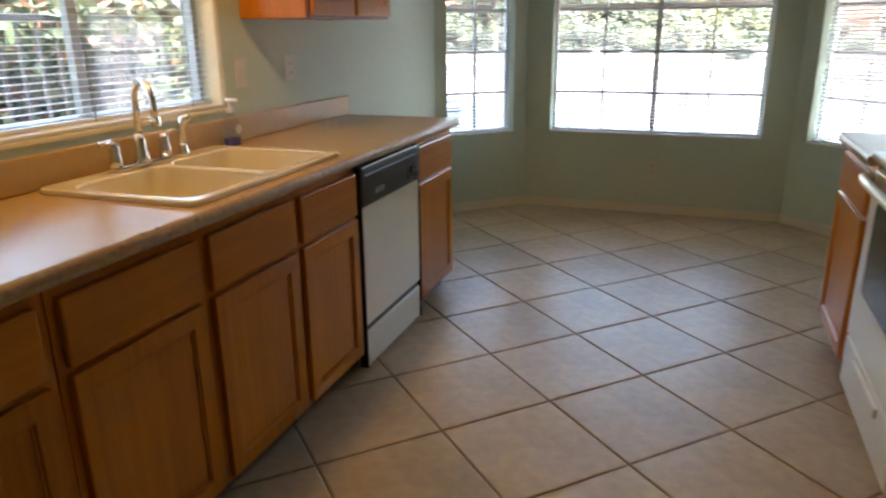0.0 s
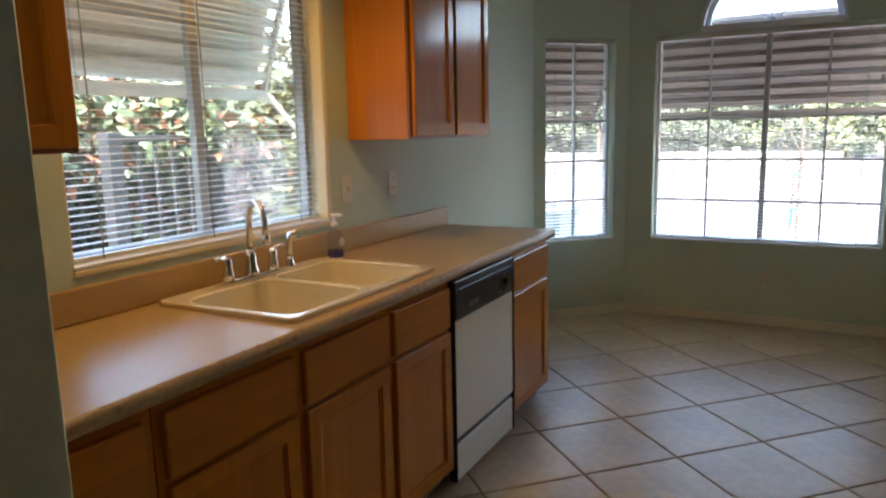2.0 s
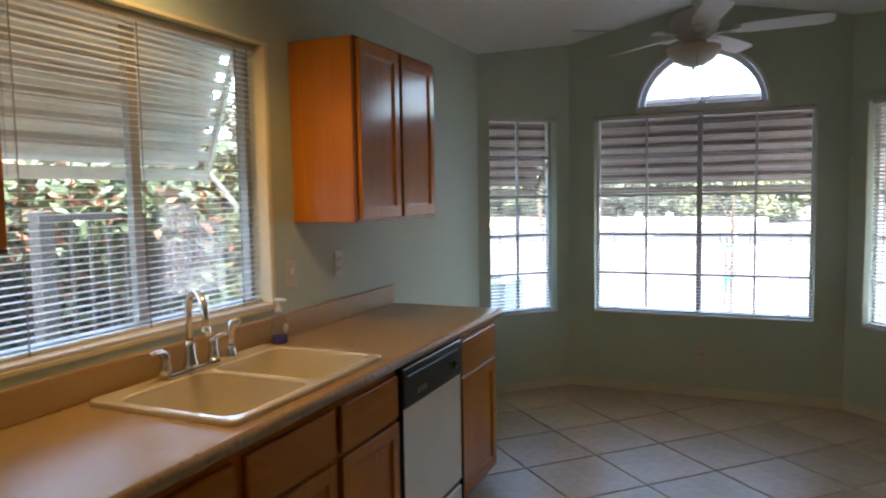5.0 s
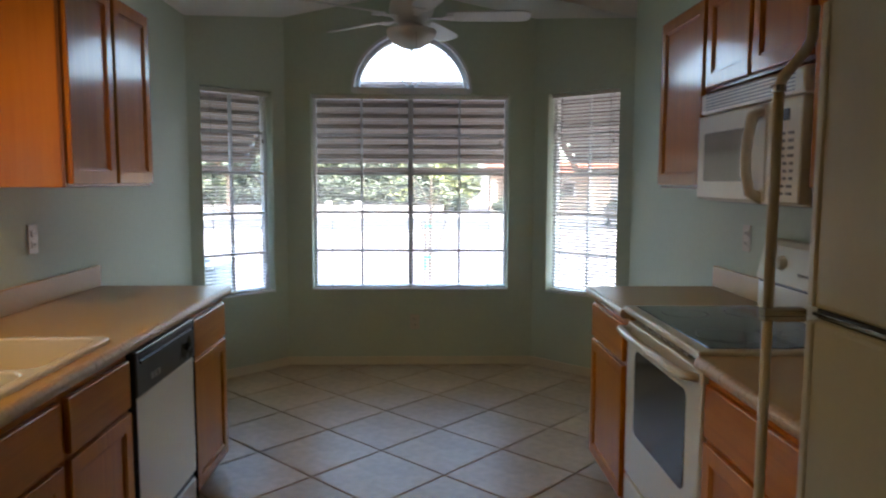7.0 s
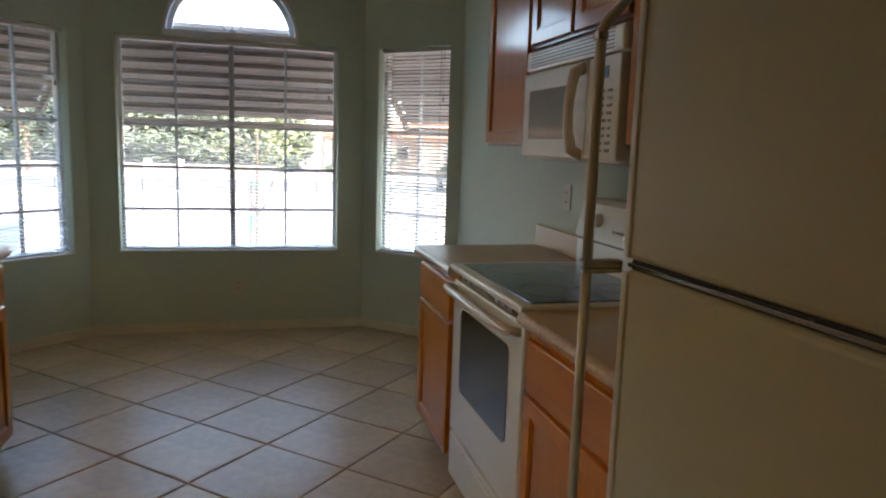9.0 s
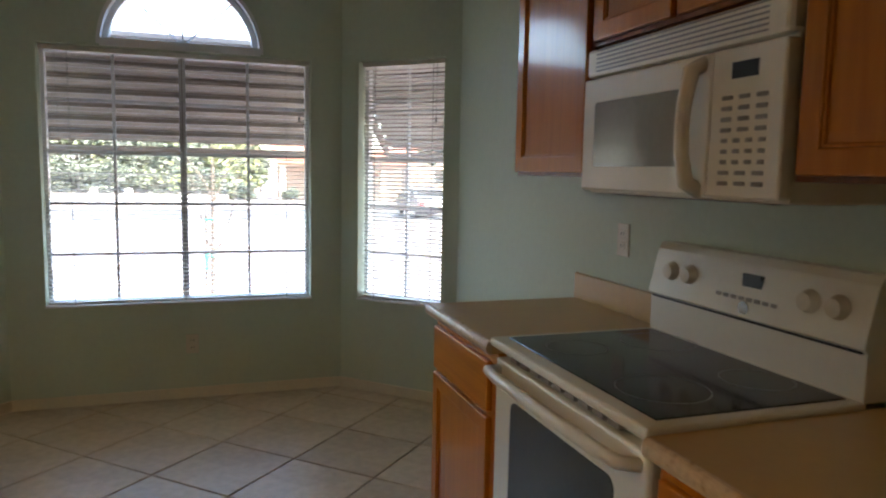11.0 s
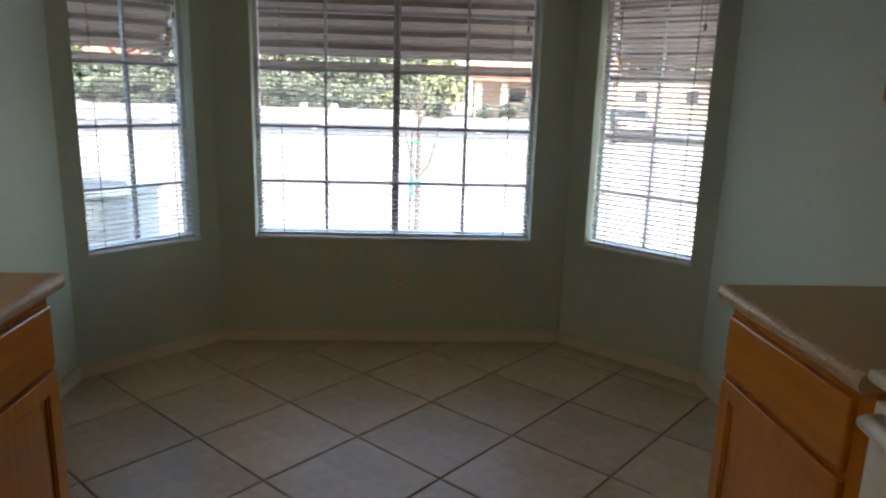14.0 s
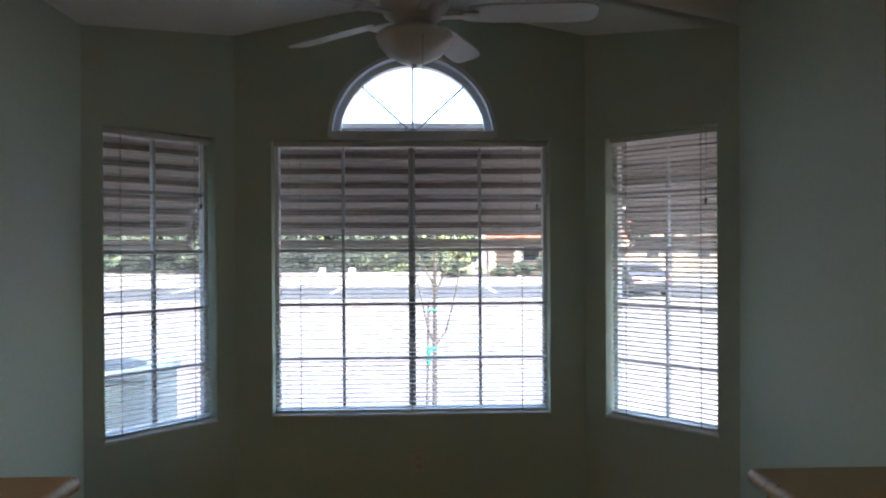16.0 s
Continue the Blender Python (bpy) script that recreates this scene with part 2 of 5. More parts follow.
def box(lo, hi, bev=0.003, seg=1, bm=None):
    bm = bm or bmesh.new()
    lo, hi = [min(a, b) for a, b in zip(lo, hi)], [max(a, b) for a, b in zip(lo, hi)]
    r = bmesh.ops.create_cube(bm, size=1.0)
    for v in r["verts"]:
        v.co = Vector([lo[i] + (v.co[i] + 0.5) * (hi[i] - lo[i]) for i in range(3)])
    if bev:
        es = list({e for v in r["verts"] for e in v.link_edges})
        bmesh.ops.bevel(bm, geom=es, offset=bev, segments=seg, profile=0.5, affect="EDGES")
    return bm


def tube(points, radius, sides=10, bm=None, cap=True):
    """A round bar through points; radius may be a list."""
    bm = bm or bmesh.new()
    pts = [Vector(p) for p in points]
    rad = radius if isinstance(radius, (list, tuple)) else [radius] * len(pts)
    rings = []
    side = None
    for i, p in enumerate(pts):
        d = (pts[min(i + 1, len(pts) - 1)] - pts[max(i - 1, 0)]).normalized()
        if side is None:
            side = d.orthogonal().normalized()
        side = (side - d * side.dot(d)).normalized()
        up = d.cross(side)
        rings.append([bm.verts.new(p + (side * math.cos(a) + up * math.sin(a)) * rad[i]) for a in [2 * math.pi * k / sides for k in range(sides)]])
    for a, b in zip(rings, rings[1:]):
        for k in range(sides):
            bm.faces.new((a[k], a[(k + 1) % sides], b[(k + 1) % sides], b[k]))
    if cap:
        bm.faces.new(rings[0][::-1])
        bm.faces.new(rings[-1])
    return bm


def lathe(profile, at, sides=24, axis="z", bm=None):
    """Turns (radius, height) pairs about an axis through at."""
    bm = bm or bmesh.new()
    rings = []
    for r, h in profile:
        ring = []
        for k in range(sides):
            a = 2 * math.pi * k / sides
            c, s = r * math.cos(a), r * math.sin(a)
            p = {"z": (c, s, h), "x": (h, c, s), "y": (c, h, s)}[axis]
            ring.append(bm.verts.new(Vector(at) + Vector(p)))
        rings.append(ring)
    for a, b in zip(rings, rings[1:]):
        for k in range(sides):
            bm.faces.new((a[k], a[(k + 1) % sides], b[(k + 1) % sides], b[k]))
    bm.faces.new(rings[0][::-1])
    bm.faces.new(rings[-1])
    bmesh.ops.remove_doubles(bm, verts=bm.verts[:], dist=1e-5)
    return bm


def slab(outline, holes, frm, thick):
    """A flat panel with holes. frm maps (u, v, w) to the world; w runs through the thickness."""
    bm = bmesh.new()
    edges = []
    for loop in [outline] + holes:
        vs = [bm.verts.new((u, v, 0)) for u, v in loop]
        edges += [bm.edges.new((vs[i], vs[(i + 1) % len(vs)])) for i in range(len(vs))]
    bmesh.ops.triangle_fill(bm, use_beauty=True, use_dissolve=False, edges=edges)
    r = bmesh.ops.extrude_face_region(bm, geom=bm.faces[:])
    for e in r["geom"]:
        if isinstance(e, bmesh.types.BMVert):
            e.co.z += thick
    for v in bm.verts:
        v.co = frm(*v.co)
    return bm


def rect(u0, u1, v0, v1):
    return [(u0, v0), (u1, v0), (u1, v1), (u0, v1)]


# ---- the plan ----
XL, XR = -1.70, 1.297          # faces of the side walls
YB = 5.96                       # face of the bay's middle wall
BL, BR = -1.16, 0.70            # corners of the bay's middle wall
XC = 1.275                      # where the east wall meets the bay
YL, YR = YB - (BL - XL), YB - (XC - BR)
YBACK = -1.6                    # closing wall behind
XFAR = -3.4                     # far side of the space beyond the partition
RIDGE, ZW, ZR = -0.22, 2.48, 2.79
TH = 0.14
CH = 0.90                       # worktop height


def ceil_z(x):
    return ZW + (ZR - ZW) * (1 - abs(x - RIDGE) / ((RIDGE - XL) if x < RIDGE else (XR - RIDGE)))


def ceil_k(x):
    return ZR + (ZR - ZW) / (RIDGE - XL) * (x - RIDGE)


def setting(name, bm, mat, label, category):
    return tagged(link(name, bm, mat), label, category, kind="structure")


# windows: (start of the wall, direction along it, outward normal)
def along(p, d):
    d = Vector((d[0], d[1], 0)).normalized()
    n = Vector((-d.y, d.x, 0))
    return lambda u, v, w=0.0: Vector((p[0], p[1], 0)) + d * u + n * w + Vector((0, 0, v))


F_MID = along((BL, YB), (1, 0))
F_LEFT = along((XL, YL), (BL - XL, YB - YL))
F_RIGHT = along((BR, YB), (XC - BR, YR - YB))
F_SINK = along((XL, 0), (0, 1))
LEN_L, LEN_R = math.hypot(BL - XL, YB - YL), math.hypot(XC - BR, YR - YB)
ZS, ZT = 0.577, 2.045             # sill and head of the bay windows
WM = (0.185, 1.675)             # middle window, along its wall
WLS = (0.089, 0.659)              # side window, left
WRS = (0.118, 0.715)
SINK = (1.835, 3.005, 1.046, 2.10)
AX, AZ, AR = -0.221, 2.058, 0.432

arch = [(AX - BL + AR * math.cos(a), AZ + AR * math.sin(a)) for a in [math.pi * k / 28 for k in range(29)]]
setting("wall_bay_middle", slab([(0, 0), (BR - BL, 0), (BR - BL, ceil_z(BR) + 0.02), (RIDGE - BL, ZR + 0.02), (0, ceil_z(BL) + 0.02)],
                                [rect(*WM, ZS, ZT), arch], F_MID, TH), M_WALL, "sage green painted wall of the bay window", "wall")
setting("wall_bay_left", slab([(0, 0), (LEN_L, 0), (LEN_L, ceil_z(BL) + 0.02), (0, ceil_z(XL) + 0.02)], [rect(*WLS, ZS, ZT)], F_LEFT, TH), M_WALL,
        "sage green slanted bay wall with a narrow window", "wall")
setting("wall_bay_right", slab([(0, 0), (LEN_R, 0), (LEN_R, ceil_z(XC) + 0.02), (0, ceil_z(BR) + 0.02)], [rect(*WRS, ZS, ZT)], F_RIGHT, TH), M_WALL,
        "sage green slanted bay wall with a narrow window", "wall")
setting("wall_west", slab(rect(1.14, YL, 0, ZW + 0.02), [rect(*SINK)], F_SINK, TH), M_WALL,
        "sage green textured kitchen wall behind the sink", "wall")
setting("wall_east", slab([(XR, YBACK), (XR + TH, YBACK), (XR + TH, YR + 0.1), (XC, YR), (XR, 4.06)], [], lambda u, v, w: Vector((u, v, w)), ceil_k(XR) + 0.05), M_WALL,
        "sage green textured wall behind the stove", "wall")
setting("wall_south", box((XFAR, YBACK - TH, 0), (XR + TH, YBACK, 3.2), 0), M_WALL, "plain sage green closing wall", "wall")
setting("wall_far_west", box((XFAR - TH, YBACK - TH, 0), (XFAR, 1.34, 2.95), 0), M_WALL, "plain sage green closing wall", "wall")
setting("wall_partition", box((XFAR, 1.21, 0), (-1.02, 1.345, ZW + 0.14), 0.006), M_WALL, "sage green end of a short partition wall", "wall")

# the west slope runs on over the kitchen; in the bay an east slope falls from the ridge, and a gable closes the step between them
bm = bmesh.new()


def slope(x0, x1, y0, y1, rise):
    low = [bm.verts.new((x, y, rise(x))) for x, y in ((x0, y0), (x1, y0), (x1, y1), (x0, y1))]
    top = [bm.verts.new(v.co + Vector((0, 0, 0.15))) for v in low]
    bm.faces.new(low)
    bm.faces.new(top)
    for k in range(4):
        bm.faces.new((low[k], low[(k + 1) % 4], top[(k + 1) % 4], top[k]))


slope(XL - TH, RIDGE, YBACK - TH, YB + TH, ceil_k)
slope(RIDGE, XR + TH, YBACK - TH, YR, ceil_k)
slope(RIDGE, XR + TH, YR, YB + TH, ceil_z)
g = [[bm.verts.new((x, y, z)) for x, z in ((RIDGE, ZR), (XR + TH, ceil_z(XR + TH)), (XR + TH, ceil_k(XR + TH)))] for y in (YR - 0.004, YR + 0.08)]
bm.faces.new(g[0])
bm.faces.new(g[1])
for k in range(3):
    bm.faces.new((g[0][k], g[0][(k + 1) % 3], g[1][(k + 1) % 3], g[1][k]))
setting("ceiling", bm, M_CEIL, "off-white vaulted ceiling with a ridge and a small gable", "ceiling")
setting("ceiling_side", box((XFAR - TH, YBACK - TH, ZW), (XL - TH, 1.34, ZW + 0.15), 0), M_CEIL, "plain off-white flat ceiling", "ceiling")

# floor slab, then the tiles laid at the end of the file
setting("floor", box((XFAR - TH, YBACK - TH, -0.16), (XR + TH, YB + TH, -0.006), 0), M_GROUT, "dark grout bed of the tiled floor", "floor")


def baseboard(frm, u0, u1):
    setting("baseboard", slab([(u0, 0.0), (u1, 0.0), (u1, 0.062), (u0, 0.062)], [], lambda u, v, w: frm(u, v, -w), 0.012), M_BASE,
            "low cream painted baseboard along the wall", "baseboard")


baseboard(F_MID, 0.0, BR - BL)
baseboard(F_LEFT, 0.0, LEN_L)
baseboard(F_RIGHT, 0.0, LEN_R)
baseboard(F_SINK, 4.06, YL)
setting("baseboard", slab([(XR - 0.012, 4.06), (XR, 4.06), (XC, YR), (XC - 0.012, YR)], [], lambda u, v, w: Vector((u, v, w)), 0.062), M_BASE, "low cream painted baseboard along the wall", "baseboard")


# ---- windows ----
def fbox(frm, u, v, w, bev=0.002):
    """A bar in a wall's own frame."""
    bm = box((u[0], v[0], w[0]), (u[1], v[1], w[1]), bev)
    for q in bm.verts:
        q.co = frm(*q.co)
    return bm


def join(bms):
    out = bmesh.new()
    for b in bms:
        me = bpy.data.meshes.new("joined")
        b.to_mesh(me)
        b.free()
        out.from_mesh(me)
        bpy.data.meshes.remove(me)
    return out


def ring(frm, u, v, w, t):
    return join([fbox(frm, (u[0], u[1]), (v[0], v[0] + t), w), fbox(frm, (u[0], u[1]), (v[1] - t, v[1]), w),
                 fbox(frm, (u[0], u[0] + t), (v[0] + t, v[1] - t), w), fbox(frm, (u[1] - t, u[1]), (v[0] + t, v[1] - t), w)])


def window(name, frm, u, v, cols, rows, mull, label, mat=None):
    """Frame, sill, muntins and panes, set in the outer half of the wall."""
    th = thing(name, frm((u[0] + u[1]) / 2, v[0], 0.1), label, "window", kind="structure")
    mat = mat or M_VINYL
    part("window_frame", ring(frm, u, v, (0.085, 0.135), 0.028), mat, th)
    du, dv = (u[1] - u[0]) / cols, (v[1] - v[0]) / rows
    for i in range(1, cols):
        t = 0.019 if i == mull else 0.008
        part("mullion" if i == mull else "muntin", fbox(frm, (u[0] + i * du - t, u[0] + i * du + t), (v[0] + 0.028, v[1] - 0.028), (0.093, 0.125)), M_ALU, th)
    for j in range(1, rows):
        part("muntin", fbox(frm, (u[0] + 0.028, u[1] - 0.028), (v[0] + j * dv - 0.008, v[0] + j * dv + 0.008), (0.096, 0.121)), M_ALU, th)
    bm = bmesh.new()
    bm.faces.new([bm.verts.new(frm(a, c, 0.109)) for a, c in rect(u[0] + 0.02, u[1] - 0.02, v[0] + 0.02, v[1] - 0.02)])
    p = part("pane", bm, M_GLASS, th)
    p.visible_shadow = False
    part("window_sill", fbox(frm, (u[0] + 0.001, u[1] - 0.001), (v[0] + 0.001, v[0] + 0.012), (-0.004, 0.085)), M_VINYL, th)
    for a, c in ((u[0] + 0.001, u[0] + 0.006), (u[1] - 0.006, u[1] - 0.001)):
        part("reveal_trim", fbox(frm, (a, c), (v[0] + 0.012, v[1] - 0.001), (0.0, 0.085), 0), M_TRIM if mat == M_ALU else M_WALL, th)
    return th


def blind(frm, u, v, tilt, label, cords, stop=None, w=0.055, pitch=0.0243, slat_mat=M_BLIND):
    """Horizontal mini blind: headrail, single slats, bottom rail, ladder cords, tilt wand."""
    th = thing("mini_blind", frm((u[0] + u[1]) / 2, v[0] + 0.012, w), label, "window blind", "window blinds")
    part("headrail", fbox(frm, (u[0] + 0.008, u[1] - 0.008), (v[1] - 0.03, v[1] - 0.003), (w - 0.014, w + 0.014)), M_BLIND, th)
    part("bottom_rail", fbox(frm, (u[0] + 0.012, u[1] - 0.012), (v[0] + 0.014, v[0] + 0.026), (w - 0.012, w + 0.012)), M_BLIND, th)
    # one slat, slightly crowned, shared by all
    bm = bmesh.new()
    c, s = math.cos(radians(tilt)), math.sin(radians(tilt))
    rows_ = []
    for k, (dw, dz) in enumerate(((-0.0125, 0), (-0.005, 0.0011), (0.005, 0.0011), (0.0125, 0))):
        a, b = dw * c - dz * s, dw * s + dz * c
        rows_.append([bm.verts.new(frm(uu, b, a) - frm(0, 0, 0)) for uu in (u[0] + 0.012, u[1] - 0.012)])
    for a, b in zip(rows_, rows_[1:]):
        bm.faces.new((a[0], a[1], b[1], b[0]))
    me = bpy.data.meshes.new("slat")
    bm.to_mesh(me)
    bm.free()
    me.materials.append(slat_mat)
    base = frm(0, 0, 0)
    z = v[0] + 0.04
    while z < v[1] - 0.04:
        o = new("slat", me)
        o.parent = th
        o.location = frm(0, z, w) - ORIGIN[th.name]
        z += pitch
    for cu in cords:
        part("ladder_cord", fbox(frm, (cu - 0.002, cu + 0.002), (v[0] + 0.014, v[1] - 0.03), (w - 0.0145, w - 0.0125), 0), M_CORD, th)
    part("tilt_wand", tube([frm(u[0] + 0.09, v[1] - 0.03, w - 0.022), frm(u[0] + 0.092, v[1] - 0.75 * (v[1] - v[0]) * 0.7, w - 0.024)], 0.0035, 6), M_SOAP, th)
    part("pull_cord", tube([frm(u[1] - 0.07, v[1] - 0.03, w - 0.022), frm(u[1] - 0.072, v[1] - 0.34, w - 0.024)], 0.0015, 5), M_CORD, th)
    part("cord_tassel", lathe([(0.003, 0), (0.008, -0.01), (0.006, -0.03)], frm(u[1] - 0.072, v[1] - 0.34, w - 0.024), 8), M_CORD, th)
    return th


window("window_1", F_MID, WM, (ZS, ZT), 4, 5, 2, "wide white-framed bay window with a pane grid")
window("window_2", F_LEFT, WLS, (ZS, ZT), 2, 5, 0, "narrow white-framed bay window with a pane grid")
window("window_3", F_RIGHT, WRS, (ZS, ZT), 2, 5, 0, "narrow white-framed bay window with a pane grid")
window("window_4", F_SINK, SINK[:2], SINK[2:], 2, 1, 1, "sliding window above the kitchen sink", M_ALU)
blind(F_MID, WM, (ZS, ZT), 6, "open white mini blind in the wide bay window", (WM[0] + 0.15, (WM[0] + WM[1]) / 2, WM[1] - 0.15))
blind(F_LEFT, WLS, (ZS, ZT), 8, "open white mini blind in the narrow bay window", (WLS[0] + 0.1, WLS[1] - 0.1))
blind(F_RIGHT, WRS, (ZS, ZT), -30, "half-closed white mini blind in the narrow bay window", (WRS[0] + 0.1, WRS[1] - 0.1))
blind(F_SINK, SINK[:2], SINK[2:], 3, "open white mini blind above the sink", (SINK[0] + 0.13, 2.40, SINK[1] - 0.13), pitch=0.0215, slat_mat=M_BLINDT)

# half-round window
th = thing("window_5", (AX, YB, AZ), "white half-round window with three spokes above the bay window", "window", kind="structure")


def half_ring(r0, r1, w0, w1):
    bm = bmesh.new()
    n = 28
    rows_ = []
    for k in range(n + 1):
        a = math.pi * k / n
        rows_.append([bm.verts.new((AX + r * math.cos(a), YB + w, AZ + r * math.sin(a))) for r, w in ((r0, w0), (r1, w0), (r1, w1), (r0, w1))])
    for a, b in zip(rows_, rows_[1:]):
        for k in range(4):
            bm.faces.new((a[k], a[(k + 1) % 4], b[(k + 1) % 4], b[k]))
    bm.faces.new(rows_[0])
    bm.faces.new(rows_[-1])
    return bm


part("casing", half_ring(AR - 0.004, AR + 0.018, -0.014, 0.06), M_VINYL, th)
part("window_frame", half_ring(AR - 0.038, AR - 0.004, 0.05, 0.11), M_VINYL, th)
part("window_sill", box((AX - AR, YB - 0.012, AZ - 0.012), (AX + AR, YB + 0.11, AZ + 0.035), 0.003), M_VINYL, th)
for a in (45, 90, 135):
    c, s = math.cos(radians(a)), math.sin(radians(a))
    part("spoke", tube([(AX + 0.03 * c, YB + 0.075, AZ + 0.03 + 0.03 * s), (AX + (AR - 0.03) * c, YB + 0.075, AZ + 0.01 + (AR - 0.03) * s)], 0.006, 6), M_ALU, th)
part("hub", lathe([(0.0, 0.0), (0.028, 0.0), (0.02, 0.012), (0.0, 0.014)], (AX, YB + 0.062, AZ + 0.035), 14, "y"), M_ALU, th)
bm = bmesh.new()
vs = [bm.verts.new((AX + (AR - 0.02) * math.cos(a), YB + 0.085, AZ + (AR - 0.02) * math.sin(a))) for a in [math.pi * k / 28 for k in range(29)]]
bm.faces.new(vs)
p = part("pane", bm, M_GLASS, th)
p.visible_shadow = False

# casing and stool round the sink window
th = thing("window_trim", (XL, 2.4, SINK[2]), "cream painted edge and stool of the sink window", "trim", kind="structure")
part("stool", box((XL - 0.07, SINK[0], SINK[2] - 0.018), (XL + 0.007, SINK[1], SINK[2] - 0.001), 0.003), M_TRIM, th)
part("jamb_edge", box((XL + 0.0005, SINK[1] - 0.001, SINK[2] - 0.018), (XL + 0.004, SINK[1] + 0.018, SINK[3] + 0.012), 0.001), M_TRIM, th)
part("head_edge", box((XL + 0.0005, SINK[0], SINK[3] - 0.001), (XL + 0.004, SINK[1] - 0.001, SINK[3] + 0.012), 0.001), M_TRIM, th)


# ---- cabinets ----
def side(s):
    """Maps (distance out from the wall, y, z) to the world for the west or east run."""
    return (lambda w, y, z: Vector((XL + w, y, z))) if s == "W" else (lambda w, y, z: Vector((XR - w, y, z)))


def sbox(s, w, y, z, bev=0.003, seg=1):
    f = side(s)
    return box(f(w[0], y[0], z[0]), f(w[1], y[1], z[1]), bev, seg)


def front(s, w, y, z, parent, name="door", rail=0.052):
    """A frame-and-panel door, or a slab drawer front with an eased edge."""
    if name == "drawer_front":
        return part(name, sbox(s, (w, w + 0.019), y, z, 0.006, 2), M_OAKH, parent)
    f = side(s)

    def frame_ring(y, z, t, w0, thick, ease):
        bm = slab(rect(*y, *z), [rect(y[0] + t, y[1] - t, z[0] + t, z[1] - t)], lambda u, v, q: f(w0 + q, u, v), thick)
        bm.normal_update()
        es = [e for e in bm.edges if len(e.link_faces) == 2 and e.calc_face_angle(0) > 0.8]
        bmesh.ops.bevel(bm, geom=es, offset=ease, segments=2, profile=0.5, affect="EDGES")
        return bm

    d = part(name, frame_ring(y, z, rail, w, 0.019, 0.004), M_OAK, parent)
    part("panel", sbox(s, (w + 0.001, w + 0.009), (y[0] + rail - 0.004, y[1] - rail + 0.004), (z[0] + rail - 0.004, z[1] - rail + 0.004), 0.002), M_OAK, d)
    part("panel_moulding", frame_ring((y[0] + rail - 0.001, y[1] - rail + 0.001), (z[0] + rail - 0.001, z[1] - rail + 0.001), 0.008, w + 0.0088, 0.005, 0.0015), M_OAK, d)
    return d


BD = 0.596                      # depth of the base cabinets' boxes
DEPTH = {"W": BD, "E": BD}


def base_cabinet(s, y, doors, label, group, hollow=False):
    f = side(s)
    deep = DEPTH[s]
    th = thing("base_cabinet", f(deep / 2, (y[0] + y[1]) / 2, 0), label, "cabinet", group)
    if hollow:
        # open above for the sink's bowls: low box with a full-height front
        bm = bmesh.new()
        prof = [(0.004, 0.075), (deep, 0.075), (deep, CH - 0.042), (deep - 0.025, CH - 0.042), (deep - 0.025, 0.68), (0.004, 0.68)]
        ends = [[bm.verts.new(f(w, yy, z)) for w, z in prof] for yy in y]
        for k in range(6):
            bm.faces.new((ends[0][k], ends[0][(k + 1) % 6], ends[1][(k + 1) % 6], ends[1][k]))
        bm.faces.new(ends[0])
        bm.faces.new(ends[1])
        part("body", bm, M_OAK, th)
    else:
        part("body", sbox(s, (0.004, deep), y, (0.075, CH - 0.042), 0.002), M_OAK, th)
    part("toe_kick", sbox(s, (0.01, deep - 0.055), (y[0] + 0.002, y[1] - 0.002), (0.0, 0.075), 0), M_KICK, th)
    for d in doors:
        front(s, deep, d, (0.668, 0.826), th, "drawer_front")
        front(s, deep, d, (0.09, 0.652), th)
    return th


W_RUN = "west run of base cabinets"
base_cabinet("W", (1.35, 1.58), [(1.36, 1.55)], "honey oak base cabinet beside the partition wall", W_RUN)
base_cabinet("W", (1.582, 2.508), [(1.602, 2.028), (2.07, 2.492)], "honey oak sink base cabinet with two doors", W_RUN, True)
base_cabinet("W", (2.51, 2.938), [(2.53, 2.926)], "honey oak base cabinet beside the dishwasher", W_RUN, True)
base_cabinet("W", (3.538, 4.035), [(3.56, 4.014)], "honey oak end cabinet beside the dishwasher", W_RUN)
E_RUN = "east run of base cabinets"
base_cabinet("E", (3.428, 4.008), [(3.47, 3.99)], "honey oak end cabinet beside the stove", E_RUN)
base_cabinet("E", (2.07, 2.652), [(2.10, 2.635)], "honey oak base cabinet between stove and refrigerator", E_RUN)


def upper_cabinet(s, y, z, doors, label):
    f = side(s)
    dep = 0.305
    th = thing("wall_cabinet", f(0, (y[0] + y[1]) / 2, z[0]), label, "cabinet", "wall cabinets")
    part("body", sbox(s, (0.002, dep), y, z, 0.002), M_OAK, th)
    part("face_frame", join([sbox(s, (dep, dep + 0.013), (y[0], y[0] + 0.03), z, 0.001), sbox(s, (dep, dep + 0.013), (y[1] - 0.03, y[1]), z, 0.001),
                             sbox(s, (dep, dep + 0.013), (y[0] + 0.03, y[1] - 0.03), (z[0], z[0] + 0.03), 0.001),
                             sbox(s, (dep, dep + 0.013), (y[0] + 0.03, y[1] - 0.03), (z[1] - 0.03, z[1]), 0.001)]), M_OAKD, th)
    for d in doors:
        dr = front(s, dep + 0.013, d, (z[0] + 0.012, z[1] - 0.012), th)
    return th


upper_cabinet("W", (3.165, 3.925), (1.38, 2.14), [(3.18, 3.535), (3.56, 3.913)], "honey oak wall cabinet with two glossy doors")
upper_cabinet("W", (1.35, 1.675), (1.38, 2.14), [(1.36, 1.665)], "honey oak wall cabinet beside the sink window")
upper_cabinet("E", (3.43, 3.94), (1.38, 2.13), [(3.445, 3.928)], "honey oak wall cabinet beside the microwave")
